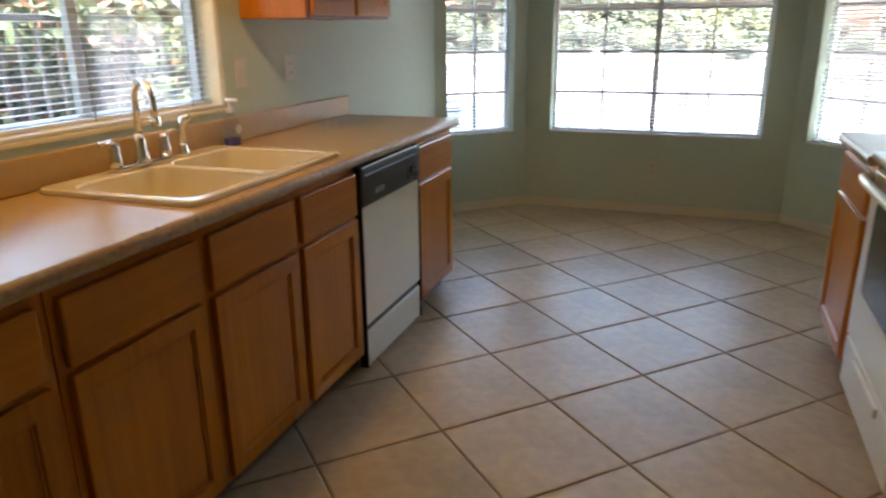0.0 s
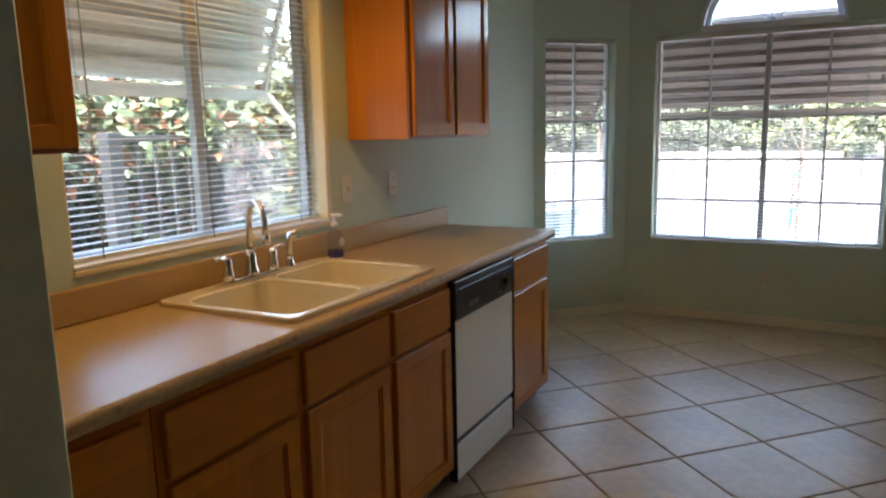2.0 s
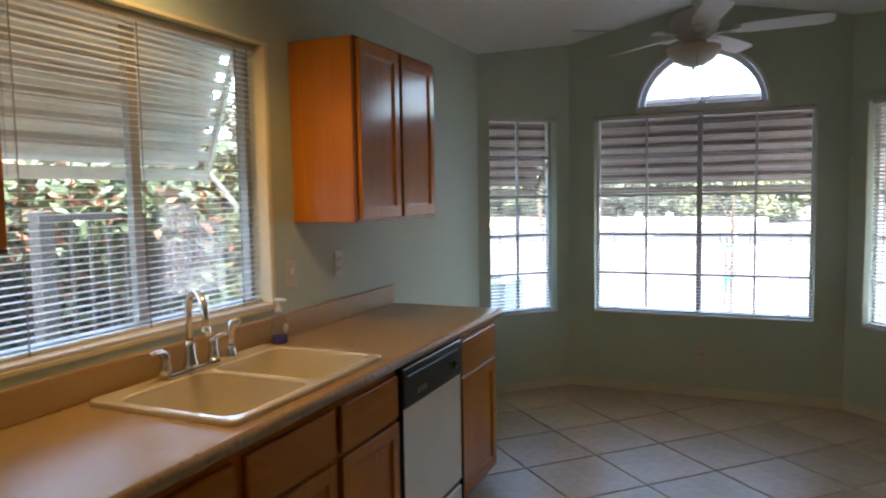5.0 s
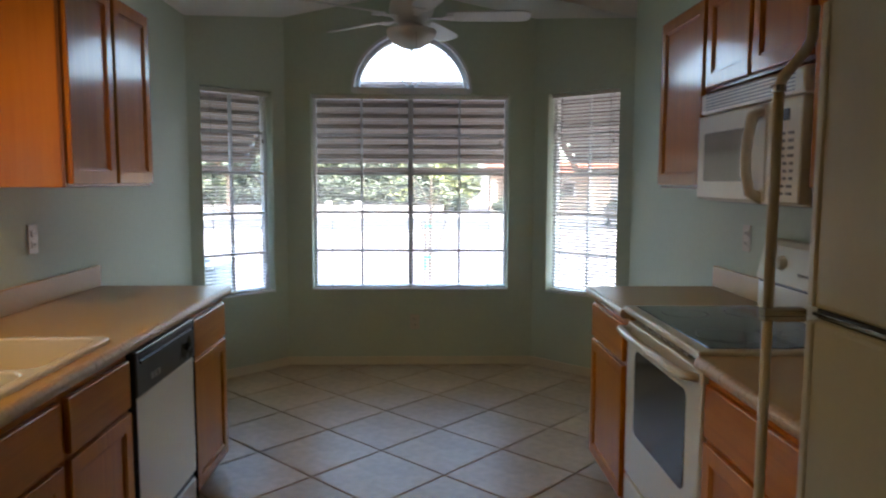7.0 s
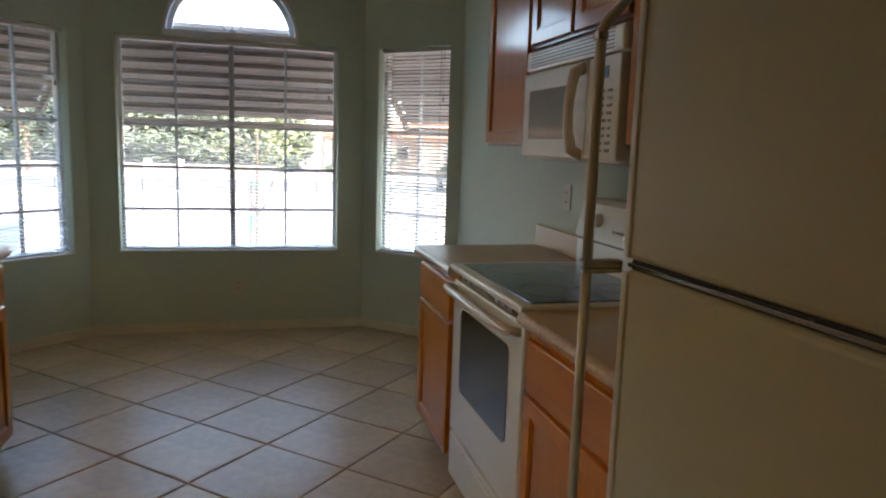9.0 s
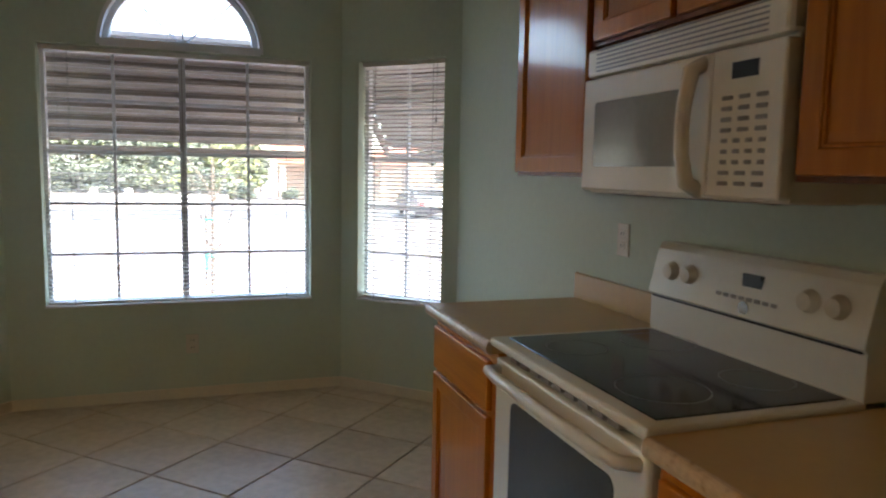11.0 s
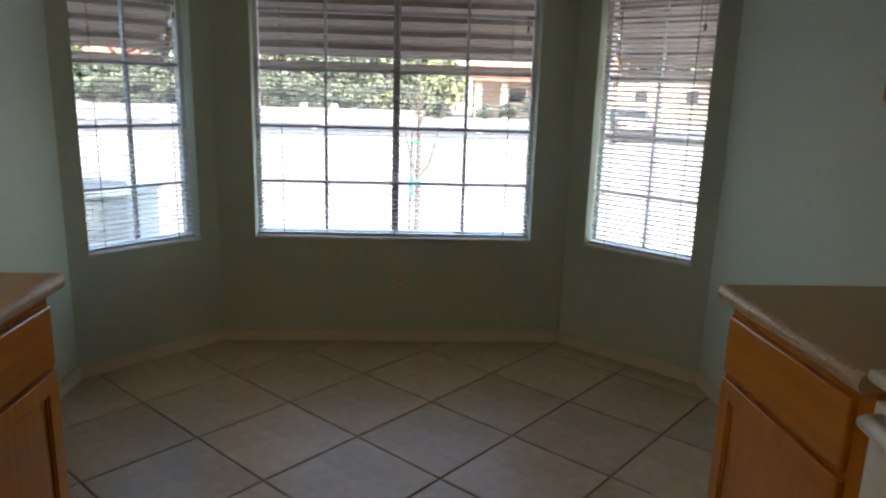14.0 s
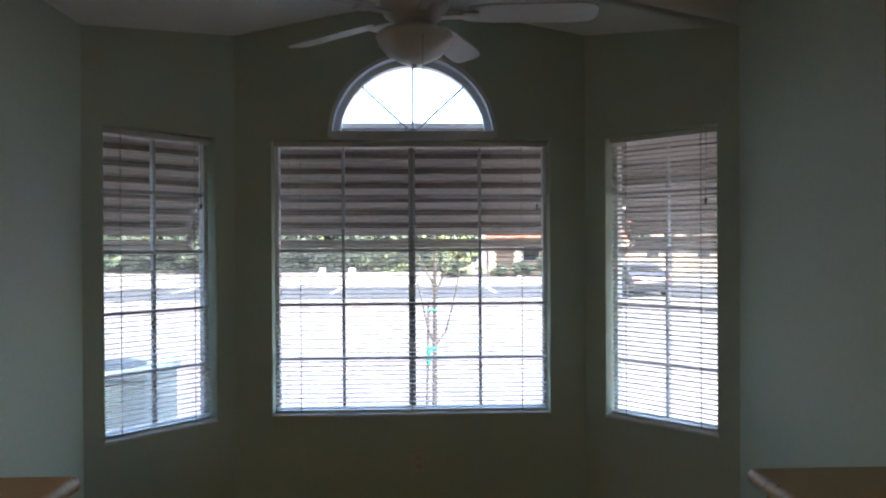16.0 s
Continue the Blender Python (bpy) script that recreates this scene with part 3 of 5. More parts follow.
upper_cabinet("E", (2.66, 3.428), (1.757, 2.13), [(2.675, 3.03), (3.055, 3.412)], "short honey oak wall cabinet above the microwave")
upper_cabinet("E", (2.06, 2.658), (1.38, 2.13), [(2.075, 2.642)], "honey oak wall cabinet beside the microwave")


# ---- worktops ----
def rounded_rect(x0, x1, y0, y1, r, n=4):
    out = []
    for cx, cy, a0 in ((x1 - r, y1 - r, 0), (x0 + r, y1 - r, 90), (x0 + r, y0 + r, 180), (x1 - r, y0 + r, 270)):
        out += [(cx + r * math.cos(radians(a0 + 90 * k / n)), cy + r * math.sin(radians(a0 + 90 * k / n))) for k in range(n + 1)]
    return out


WD = 0.637                      # worktop depth


def worktop(s, y, holes, label, splash):
    f = side(s)
    wide = WD
    th = thing("worktop", f(wide / 2, (y[0] + y[1]) / 2, CH - 0.04), label, "worktop")
    xs = sorted((f(0.003, 0, 0).x, f(wide - 0.016, 0, 0).x))
    part("top", slab(rect(xs[0], xs[1], *y), holes, lambda u, v, w: Vector((u, v, CH - 0.04 + w)), 0.04), M_COUNTER, th)
    # rounded front nosing
    prof = [(0.0, 0.0)] + [(0.003 + 0.016 * math.sin(radians(a)), 0.019 - 0.021 * math.cos(radians(a))) for a in range(0, 181, 20)] + [(0.0, 0.040)]
    bm = bmesh.new()
    ends = [[bm.verts.new(f(wide - 0.0165 + w, yy, CH - 0.04 + z)) for w, z in prof] for yy in y]
    for k in range(len(prof) - 1):
        bm.faces.new((ends[0][k], ends[0][k + 1], ends[1][k + 1], ends[1][k]))
    for e in ends:
        bm.faces.new(e)
    part("nosing", bm, M_EDGE, th, "rounded laminate front edge")
    part("backsplash", sbox(s, (0.002, 0.021), splash, (CH + 0.0005, CH + 0.102), 0.006, 2), M_COUNTER, th)
    return th


SX0, SX1, SY0, SY1 = -1.655, -1.112, 2.06, 2.872
worktop("W", (1.347, 4.05), [rounded_rect(SX0 + 0.02, SX1 - 0.02, SY0 + 0.02, SY1 - 0.02, 0.05)], "beige speckled laminate worktop with a rounded edge", (1.347, 4.05))
worktop("E", (3.424, 4.022), [], "beige speckled laminate worktop beside the stove", (3.424, 4.022))
worktop("E", (2.062, 2.656), [], "beige speckled laminate worktop between stove and refrigerator", (2.062, 2.656))

# ---- sink ----
sink = thing("kitchen_sink", ((SX0 + SX1) / 2, (SY0 + SY1) / 2, CH - 0.18), "biscuit enamel double-bowl drop-in sink in the worktop", "sink")
b1 = (SX0 + 0.088, SX1 - 0.032, SY0 + 0.032, 2.455)
b2 = (SX0 + 0.088, SX1 - 0.032, 2.488, SY1 - 0.032)
bm = slab(rounded_rect(SX0, SX1, SY0, SY1, 0.03), [rounded_rect(*b1, 0.05), rounded_rect(*b2, 0.05)], lambda u, v, w: Vector((u, v, CH + 0.001 + w)), 0.016)
es = [e for e in bm.edges if all(v.co.z > CH + 0.016 for v in e.verts) and len(e.link_faces) == 2 and any(abs(fc.normal.z) < 0.5 for fc in e.link_faces)]
bm.normal_update()
es = [e for e in bm.edges if all(v.co.z > CH + 0.016 for v in e.verts) and len(e.link_faces) == 2 and any(abs(fc.normal.z) < 0.5 for fc in e.link_faces)]
bmesh.ops.bevel(bm, geom=es, offset=0.007, segments=3, profile=0.5, affect="EDGES")
part("rim", bm, M_SINK, sink)
for b in (b1, b2):
    bm = bmesh.new()
    loops = []
    for z, inset, r in ((CH + 0.010, -0.001, 0.05), (CH - 0.02, 0.004, 0.05), (CH - 0.14, 0.014, 0.055), (CH - 0.17, 0.03, 0.06), (CH - 0.18, 0.06, 0.055)):
        loops.append([bm.verts.new((x, y, z)) for x, y in rounded_rect(b[0] + inset, b[1] - inset, b[2] + inset, b[3] - inset, r)])
    for a, c in zip(loops, loops[1:]):
        for k in range(len(a)):
            bm.faces.new((a[k], a[(k + 1) % len(a)], c[(k + 1) % len(a)], c[k]))
    bm.faces.new(loops[-1])
    bowl = part("bowl", bm, M_SINK, sink, smooth=True)
    part("drain", lathe([(0.0, 0.0), (0.042, 0.0), (0.04, 0.004), (0.028, 0.002), (0.0, 0.001)], ((b[0] + b[1]) / 2, (b[2] + b[3]) / 2, CH - 0.1795), 20), M_STEEL, bowl)

# faucet with two lever handles and a side spray
ZF = CH + 0.018
FAY = 2.43
XF = SX0 + 0.05
fa = thing("faucet", (XF, FAY, ZF), "chrome gooseneck kitchen faucet with two levers and side spray", "faucet")
part("base_plate", box((XF - 0.026, FAY - 0.12, ZF), (XF + 0.026, FAY + 0.12, ZF + 0.016), 0.007, 2), M_CHROME, fa)
part("spout_base", lathe([(0.026, 0.0), (0.026, 0.012), (0.02, 0.03), (0.018, 0.07), (0.014, 0.09)], (XF, FAY, ZF + 0.014), 18), M_CHROME, fa, smooth=True)
SWX, SWY = math.cos(radians(26)), -math.sin(radians(26))     # the spout is swung aside
arc = [(XF, FAY, ZF + 0.09), (XF, FAY, ZF + 0.19)] + [(XF + SWX * 0.072 * (1 - math.cos(radians(a))), FAY + SWY * 0.072 * (1 - math.cos(radians(a))), ZF + 0.20 + 0.072 * math.sin(radians(a))) for a in range(15, 181, 15)] + [(XF + SWX * 0.147, FAY + SWY * 0.147, ZF + 0.165)]
sp = part("spout", tube(arc, 0.0115, 12), M_CHROME, fa, smooth=True)
part("aerator", lathe([(0.013, 0.0), (0.015, -0.012), (0.013, -0.028)], (XF + SWX * 0.147, FAY + SWY * 0.147, ZF + 0.168), 14), M_CHROME, sp)
for yy in (FAY - 0.11, FAY + 0.11):
    h = part("handle_base", lathe([(0.021, 0.0), (0.02, 0.02), (0.015, 0.045), (0.017, 0.06), (0.012, 0.075), (0.0, 0.078)], (XF, yy, ZF + 0.014), 16), M_CHROME, fa, smooth=True)
    sgn = -1 if yy < FAY else 1
    part("lever", tube([(XF, yy, ZF + 0.078), (XF + 0.01, yy + sgn * 0.02, ZF + 0.095), (XF + 0.02, yy + sgn * (0.06 if sgn < 0 else 0.03), ZF + 0.098), (XF + 0.022, yy + sgn * (0.075 if sgn < 0 else 0.042), ZF + 0.096)], [0.009, 0.008, 0.006, 0.008], 10), M_CHROME, h, smooth=True)
spray = thing("side_spray", (XF, FAY + 0.2, ZF), "chrome side spray beside the faucet", "sprayer")
part("holder", lathe([(0.022, 0.0), (0.02, 0.012), (0.014, 0.03), (0.014, 0.045)], (XF, FAY + 0.2, ZF), 16), M_CHROME, spray, smooth=True)
part("spray_head", tube([(XF, FAY + 0.2, ZF + 0.04), (XF, FAY + 0.2, ZF + 0.10), (XF + 0.008, FAY + 0.205, ZF + 0.125), (XF + 0.03, FAY + 0.215, ZF + 0.137)], [0.012, 0.014, 0.016, 0.011], 12), M_CHROME, spray, smooth=True)

# soap bottle
sb = thing("soap_bottle", (-1.642, 2.962, CH), "clear plastic soap bottle with blue soap and cream label", "bottle")
body_p = [(0.0, 0.0), (0.028, 0.0), (0.033, 0.006), (0.033, 0.085), (0.028, 0.105), (0.013, 0.118), (0.013, 0.13)]
bt = part("bottle", lathe(body_p, (-1.642, 2.962, CH + 0.001), 20), M_SOAP, sb, smooth=True)
part("soap", lathe([(0.0, 0.0), (0.03, 0.0), (0.0315, 0.004), (0.0315, 0.028), (0.0, 0.028)], (-1.642, 2.962, CH + 0.003), 20), M_BLUE, bt)
part("label", lathe([(0.0, 0.0345), (0.017, 0.0342), (0.019, 0.033)], (-1.642, 2.962, CH + 0.066), 20, "x"), M_LABEL, bt, "round cream paper label", smooth=True)
part("pump", join([lathe([(0.015, 0.0), (0.015, 0.016), (0.006, 0.018), (0.006, 0.045)], (-1.642, 2.962, CH + 0.13), 14), box((-1.657, 2.952, CH + 0.172), (-1.602, 2.972, CH + 0.184), 0.004)]), M_VINYL, sb)

# ---- dishwasher ----
dw = thing("dishwasher", (XL + 0.32, 3.245, 0), "white dishwasher with a black control panel under the worktop", "dishwasher")
DW = (2.944, 3.532)
part("body", sbox("W", (0.01, BD - 0.01), DW, (0.1, CH - 0.045), 0), M_BLACK, dw)
cp = part("control_panel", sbox("W", (BD - 0.01, BD + 0.030), DW, (0.688, 0.846), 0.006, 2), M_BLACK, dw, "black control panel")
part("vent_recess", sbox("W", (BD + 0.030, BD + 0.0315), (2.97, 3.505), (0.814, 0.83), 0), M_SLOT, cp)
part("latch_handle", sbox("W", (BD + 0.028, BD + 0.036), (2.97, 3.505), (0.80, 0.812), 0.003), M_BLACK, cp)
part("dial", lathe([(0.015, 0.0), (0.015, 0.006), (0.012, 0.012), (0.0, 0.013)], (XL + BD + 0.029, 3.44, 0.748), 20, "x"), M_BLACK, cp)
for k in range(3):
    part("button", sbox("W", (BD + 0.029, BD + 0.034), (3.06 + 0.03 * k, 3.082 + 0.03 * k), (0.722, 0.744), 0.002), M_GREY, cp)
part("door_panel", sbox("W", (BD - 0.01, BD + 0.022), (DW[0] + 0.004, DW[1] - 0.004), (0.20, 0.685), 0.004), M_WHITE, dw)
for a, b in ((DW[0] - 0.002, DW[0] + 0.004), (DW[1] - 0.004, DW[1] + 0.002)):
    part("panel_trim", sbox("W", (BD - 0.01, BD + 0.026), (a, b), (0.02, 0.84), 0.001), M_BLACK, dw)
part("lower_gap", sbox("W", (BD - 0.02, BD + 0.01), (DW[0] + 0.004, DW[1] - 0.004), (0.172, 0.20), 0), M_BLACK, dw)
part("kick_panel", sbox("W", (BD - 0.02, BD + 0.020), (DW[0] + 0.004, DW[1] - 0.004), (0.02, 0.172), 0.004), M_WHITE, dw)

# ---- stove ----
SY = (2.66, 3.42)
XS = 0.668                  # front of the cooktop
st = thing("stove", (1.0, 3.07, 0), "white electric stove with a black glass cooktop", "stove")
part("body", box((XS + 0.055, SY[0], 0.02), (XR - 0.02, SY[1], CH - 0.002), 0.003), M_STOVE, st)
part("cooktop_frame", box((XS, SY[0] - 0.002, CH - 0.012), (XR - 0.075, SY[1] + 0.002, CH + 0.014), 0.008, 2), M_STOVE, st)
gt = part("cooktop_glass", box((XS + 0.045, SY[0] + 0.03, CH + 0.0135), (XR - 0.10, SY[1] - 0.03, CH + 0.017), 0.001), M_GLASSTOP, st, "black ceramic glass cooktop")
for cx, cy, r in ((XS + 0.18, 2.855, 0.105), (XS + 0.18, 3.235, 0.085), (XS + 0.44, 2.855, 0.085), (XS + 0.44, 3.235, 0.105)):
    bm = bmesh.new()
    a = [[bm.verts.new((cx + rr * math.cos(2 * math.pi * k / 40), cy + rr * math.sin(2 * math.pi * k / 40), CH + 0.0174)) for k in range(40)] for rr in (r, r - 0.003)]
    for k in range(40):
        bm.faces.new((a[0][k], a[0][(k + 1) % 40], a[1][(k + 1) % 40], a[1][k]))
    part("burner_ring", bm, M_GREY, gt)
od = part("oven_door", box((XS + 0.018, SY[0] + 0.006, 0.235), (XS + 0.06, SY[1] - 0.006, 0.855), 0.008, 2), M_STOVE, st)
part("oven_window", slab(rounded_rect(SY[0] + 0.12, SY[1] - 0.12, 0.43, 0.76, 0.03), [], lambda u, v, w: Vector((XS + 0.0185 - w, u, v)), 0.003), M_OVEN, od, "dark oven window")
part("door_handle", tube([(XS + 0.02, SY[0] + 0.035, 0.825), (XS - 0.025, SY[0] + 0.05, 0.83), (XS - 0.036, SY[0] + 0.13, 0.833), (XS - 0.04, 3.04, 0.834), (XS - 0.036, SY[1] - 0.13, 0.833), (XS - 0.025, SY[1] - 0.05, 0.83), (XS + 0.02, SY[1] - 0.035, 0.825)], [0.014, 0.015, 0.016, 0.016, 0.016, 0.015, 0.014], 12), M_STOVE, od, smooth=True)
for k in range(9):
    part("vent_slot", box((XS + 0.0165, 2.772 + 0.062 * k, 0.868), (XS + 0.06, 2.814 + 0.062 * k, 0.880), 0), M_GREY, st)
dr = part("storage_drawer", box((XS + 0.018, SY[0] + 0.006, 0.04), (XS + 0.06, SY[1] - 0.006, 0.225), 0.008, 2), M_STOVE, st)
part("drawer_pull", box((XS + 0.006, SY[0] + 0.2, 0.175), (XS + 0.02, SY[1] - 0.2, 0.21), 0.006, 2), M_STOVE, dr)
XG = XR - 0.085                 # backguard face
bm = bmesh.new()
prof = [(XG, CH + 0.012), (XG, 1.02), (XG - 0.012, 1.03), (XG + 0.018, 1.165), (XG + 0.032, 1.185), (XR - 0.006, 1.185), (XR - 0.006, CH + 0.012)]
e2 = [[bm.verts.new((x, yy, z)) for x, z in prof] for yy in SY]
for k in range(len(prof)):
    bm.faces.new((e2[0][k], e2[0][(k + 1) % len(prof)], e2[1][(k + 1) % len(prof)], e2[1][k]))
for e in e2:
    bm.faces.new(e)
bg = part("backguard", bm, M_STOVE, st)
part("shadow_gap", box((XG - 0.004, SY[0] + 0.01, 1.017), (XG + 0.0, SY[1] - 0.01, 1.026), 0), M_BLACK, bg)


def on_guard(z):
    return XG - 0.012 + 0.03 * (z - 1.03) / 0.135


for yy in (2.742, 2.822, 3.247, 3.327):
    part("knob", lathe([(0.03, 0.0), (0.028, -0.006), (0.021, -0.022), (0.0, -0.024)], (on_guard(1.105), yy, 1.105), 20, "x"), M_PLATE, bg)
part("display", box((on_guard(1.12) - 0.003, 2.972, 1.10), (on_guard(1.12) + 0.01, 3.042, 1.14), 0.001), M_BLACK, bg)
for k in range(8):
    part("key", box((on_guard(1.075) - 0.003, 2.912 + 0.028 * k, 1.07), (on_guard(1.075) + 0.008, 2.93 + 0.028 * k, 1.08), 0), M_GREY, bg)
part("badge", lathe([(0.018, 0.0), (0.018, -0.003), (0.0, -0.0035)], (on_guard(1.05), 3.017, 1.052), 16, "x"), M_STEEL, bg)

# ---- microwave ----
MY, MZ, XM = (2.662, 3.424), (1.335, 1.745), 0.945
mw = thing("microwave", (1.15, 3.09, MZ[0]), "almond over-the-range microwave with a curved handle", "microwave")
part("body", box((XM + 0.03, MY[0] + 0.004, MZ[0]), (XR - 0.005, MY[1] - 0.004, MZ[1]), 0.004), M_WHITE, mw)
gr = part("top_grille", box((XM + 0.004, MY[0] + 0.004, 1.664), (XM + 0.05, MY[1] - 0.004, MZ[1] - 0.002), 0.012, 2), M_WHITE, mw)
for k in range(6):
    part("louvre", box((XM + 0.002, MY[0] + 0.06, 1.676 + 0.0115 * k), (XM + 0.012, MY[1] - 0.06, 1.68 + 0.0115 * k), 0), M_GREY, gr)
md = part("door", box((XM, 2.875, MZ[0] + 0.008), (XM + 0.045, MY[1] - 0.002, 1.658), 0.007, 2), M_WHITE, mw)
part("door_window", slab(rounded_rect(2.970, MY[1] - 0.07, MZ[0] + 0.075, 1.589, 0.012), [], lambda u, v, w: Vector((XM + 0.0005 - w, u, v)), 0.003), M_MWGLASS, md, "grey screened door window")
part("door_handle", tube([(XM + 0.01, 2.905, 1.639), (XM - 0.03, 2.905, 1.619), (XM - 0.045, 2.905, 1.544), (XM - 0.048, 2.905, 1.494), (XM - 0.045, 2.905, 1.434), (XM - 0.03, 2.905, 1.374), (XM + 0.01, 2.905, 1.354)], [0.018, 0.019, 0.017, 0.016, 0.017, 0.019, 0.018], 12), M_ALMONDH, md, smooth=True)
kp = part("control_panel", box((XM, MY[0] + 0.004, MZ[0] + 0.008), (XM + 0.045, 2.872, 1.658), 0.006, 2), M_WHITE, mw)
part("display", box((XM - 0.002, 2.735, 1.592), (XM + 0.01, 2.810, 1.626), 0.001), M_BLACK, kp)
for r in range(9):
    for c in range(3 if r not in (4, 5, 6) else 4):
        n = 3 if r not in (4, 5, 6) else 4
        w = 0.03 if n == 3 else 0.018
        y0 = 2.705 + c * (0.05 if n == 3 else 0.036)
        part("button", box((XM - 0.0025, y0, 1.549 - 0.0225 * r), (XM + 0.01, y0 + w, 1.558 - 0.0225 * r), 0.001), M_GREY, kp)
part("underside_vent", box((XM + 0.06, MY[0] + 0.08, MZ[0] - 0.004), (XR - 0.05, MY[1] - 0.08, MZ[0] + 0.002), 0), M_GREY, mw)

# ---- refrigerator ----
FY = (1.285, 2.046)
XD = 0.645
fr = thing("refrigerator", (1.0, 1.69, 0), "almond top-freezer refrigerator with long handles", "refrigerator")
part("body", box((XD + 0.085, FY[0] + 0.006, 0.03), (XR - 0.03, FY[1] - 0.006, 1.753), 0.006), M_ALMOND, fr)
part("base_grille", box((XD + 0.06, FY[0] + 0.02, 0.02), (XD + 0.09, FY[1] - 0.02, 0.12), 0.003), M_GREY, fr)
for nm, z0, z1 in (("freezer_door", 1.157, 1.76), ("fridge_door", 0.13, 1.136)):
    d = part(nm, box((XD, FY[0], z0), (XD + 0.068, FY[1], z1), 0.014, 3), M_ALMOND, fr)
    part("gasket", box((XD + 0.068, FY[0] + 0.01, z0 + 0.01), (XD + 0.086, FY[1] - 0.01, z1 - 0.01), 0.002), M_GREY, d)
    part("edge_trim", box((XD - 0.006, FY[1] - 0.018, z0 + 0.004), (XD + 0.05, FY[1] + 0.006, z1 - 0.004), 0.006, 2), M_ALMONDF, d)
    zz = (z0 - 0.012, z0 + 0.5) if nm == "freezer_door" else (z1 - 0.57, z1 + 0.002)
    ho = (XD - 0.07, 2.078)
    if nm == "freezer_door":
        path = [(ho[0], ho[1], zz[0]), (ho[0], ho[1], 1.60), (ho[0] + 0.010, ho[1], 1.62), (XD - 0.020, ho[1] - 0.003, 1.67), (XD - 0.010, ho[1] - 0.005, 1.692), (XD - 0.009, ho[1] - 0.006, 1.753)]
    else:
        path = [(XD - 0.004, ho[1] - 0.006, 0.50), (XD - 0.008, ho[1] - 0.004, 0.53), (ho[0] + 0.012, ho[1], 0.60), (ho[0], ho[1], 0.64), (ho[0], ho[1], zz[1])]
    h = part("handle", tube(path, 0.0105, 10), M_ALMONDF, d, smooth=True)
    zb = zz[0] - 0.006 if nm == "freezer_door" else zz[1] - 0.014
    up = nm == "freezer_door"
    part("handle_bracket", box((ho[0] - 0.014, ho[1] - 0.014, zb - 0.006 * up), (XD + 0.006, ho[1] + 0.012, zb + 0.012), 0.003), M_STEEL, h, "chrome handle bracket")
    if up:
        part("handle_ferrule", tube([(ho[0], ho[1], 1.587), (ho[0], ho[1], 1.601)], 0.0145, 12), M_STEEL, h, "chrome ring on the handle")
part("door_gap", box((XD + 0.012, FY[0] + 0.01, 1.136), (XD + 0.08, FY[1] - 0.004, 1.157), 0.002), M_IRON, fr)
part("gap_strip", box((XD + 0.004, FY[0] + 0.006, 1.142), (XD + 0.014, FY[1] - 0.002, 1.150), 0.001), M_STEEL, fr)
part("top_hinge", box((XD + 0.01, FY[0] + 0.01, 1.76), (XD + 0.11, FY[0] + 0.06, 1.775), 0.003), M_ALMONDF, fr)


# ---- outlets and switches ----
def wall_plate(frm, u, z, rocker, label):
    th = thing("switch_plate" if rocker else "outlet_plate", frm(u, z, 0), label, "switch" if rocker else "outlet")
    part("plate", fbox(frm, (u - 0.036, u + 0.036), (z - 0.058, z + 0.058), (-0.006, -0.0005), 0.002), M_PLATE, th)
    if rocker:
        part("toggle", fbox(frm, (u - 0.006, u + 0.006), (z - 0.006, z + 0.016), (-0.016, -0.005), 0.001), M_PLATE, th)
    else:
        for dz in (-0.022, 0.022):
            so = part("socket", fbox(frm, (u - 0.017, u + 0.017), (z + dz - 0.015, z + dz + 0.015), (-0.0085, -0.005), 0.003), M_PLATE, th)
            part("slots", join([fbox(frm, (u + s - 0.0015, u + s + 0.0015), (z + dz - 0.005, z + dz + 0.006), (-0.0092, -0.008), 0) for s in (-0.007, 0.007)]), M_SLOT, so)
    return th


wall_plate(lambda u, v, w=0.0: Vector((XL - w, u, v)), 3.135, 1.168, True, "ivory light switch plate on the sage wall")
wall_plate(lambda u, v, w=0.0: Vector((XL - w, u, v)), 3.51, 1.17, False, "ivory outlet plate on the sage wall")
wall_plate(lambda u, v, w=0.0: Vector((XR + w, u, v)), 3.715, 1.16, False, "ivory outlet plate beside the stove")
wall_plate(F_MID, -0.198 - BL, 0.331, False, "beige outlet plate under the bay window")

# ---- ceiling fan ----
FX, FYC, FZ = -0.205, 4.95, 2.375
fan = thing("ceiling_fan", (FX, FYC, ZR), "white five-blade ceiling fan with a bowl light", "ceiling fan")
part("canopy", lathe([(0.03, -0.09), (0.06, -0.07), (0.075, -0.02), (0.075, 0.0)], (FX, FYC, ZR - 0.003), 24), M_FAN, fan, smooth=True)
part("downrod", tube([(FX, FYC, ZR - 0.08), (FX, FYC, FZ + 0.13)], 0.013, 12), M_FAN, fan)
part("motor_housing", lathe([(0.03, 0.14), (0.085, 0.12), (0.125, 0.085), (0.135, 0.04), (0.12, 0.0), (0.085, -0.025), (0.075, -0.045)], (FX, FYC, FZ), 32), M_FAN, fan, smooth=True)
part("switch_cup", lathe([(0.07, -0.04), (0.075, -0.06), (0.06, -0.085), (0.05, -0.09)], (FX, FYC, FZ), 28), M_FAN, fan, smooth=True)
part("light_bowl", lathe([(0.142, -0.075), (0.15, -0.085), (0.14, -0.115), (0.11, -0.15), (0.06, -0.178), (0.02, -0.187), (0.0, -0.188)], (FX, FYC, FZ), 36), M_FROST, fan, "frosted glass bowl shade", smooth=True)
part("finial", lathe([(0.0, -0.186), (0.012, -0.19), (0.008, -0.202), (0.0, -0.205)], (FX, FYC, FZ), 12), M_FAN, fan)
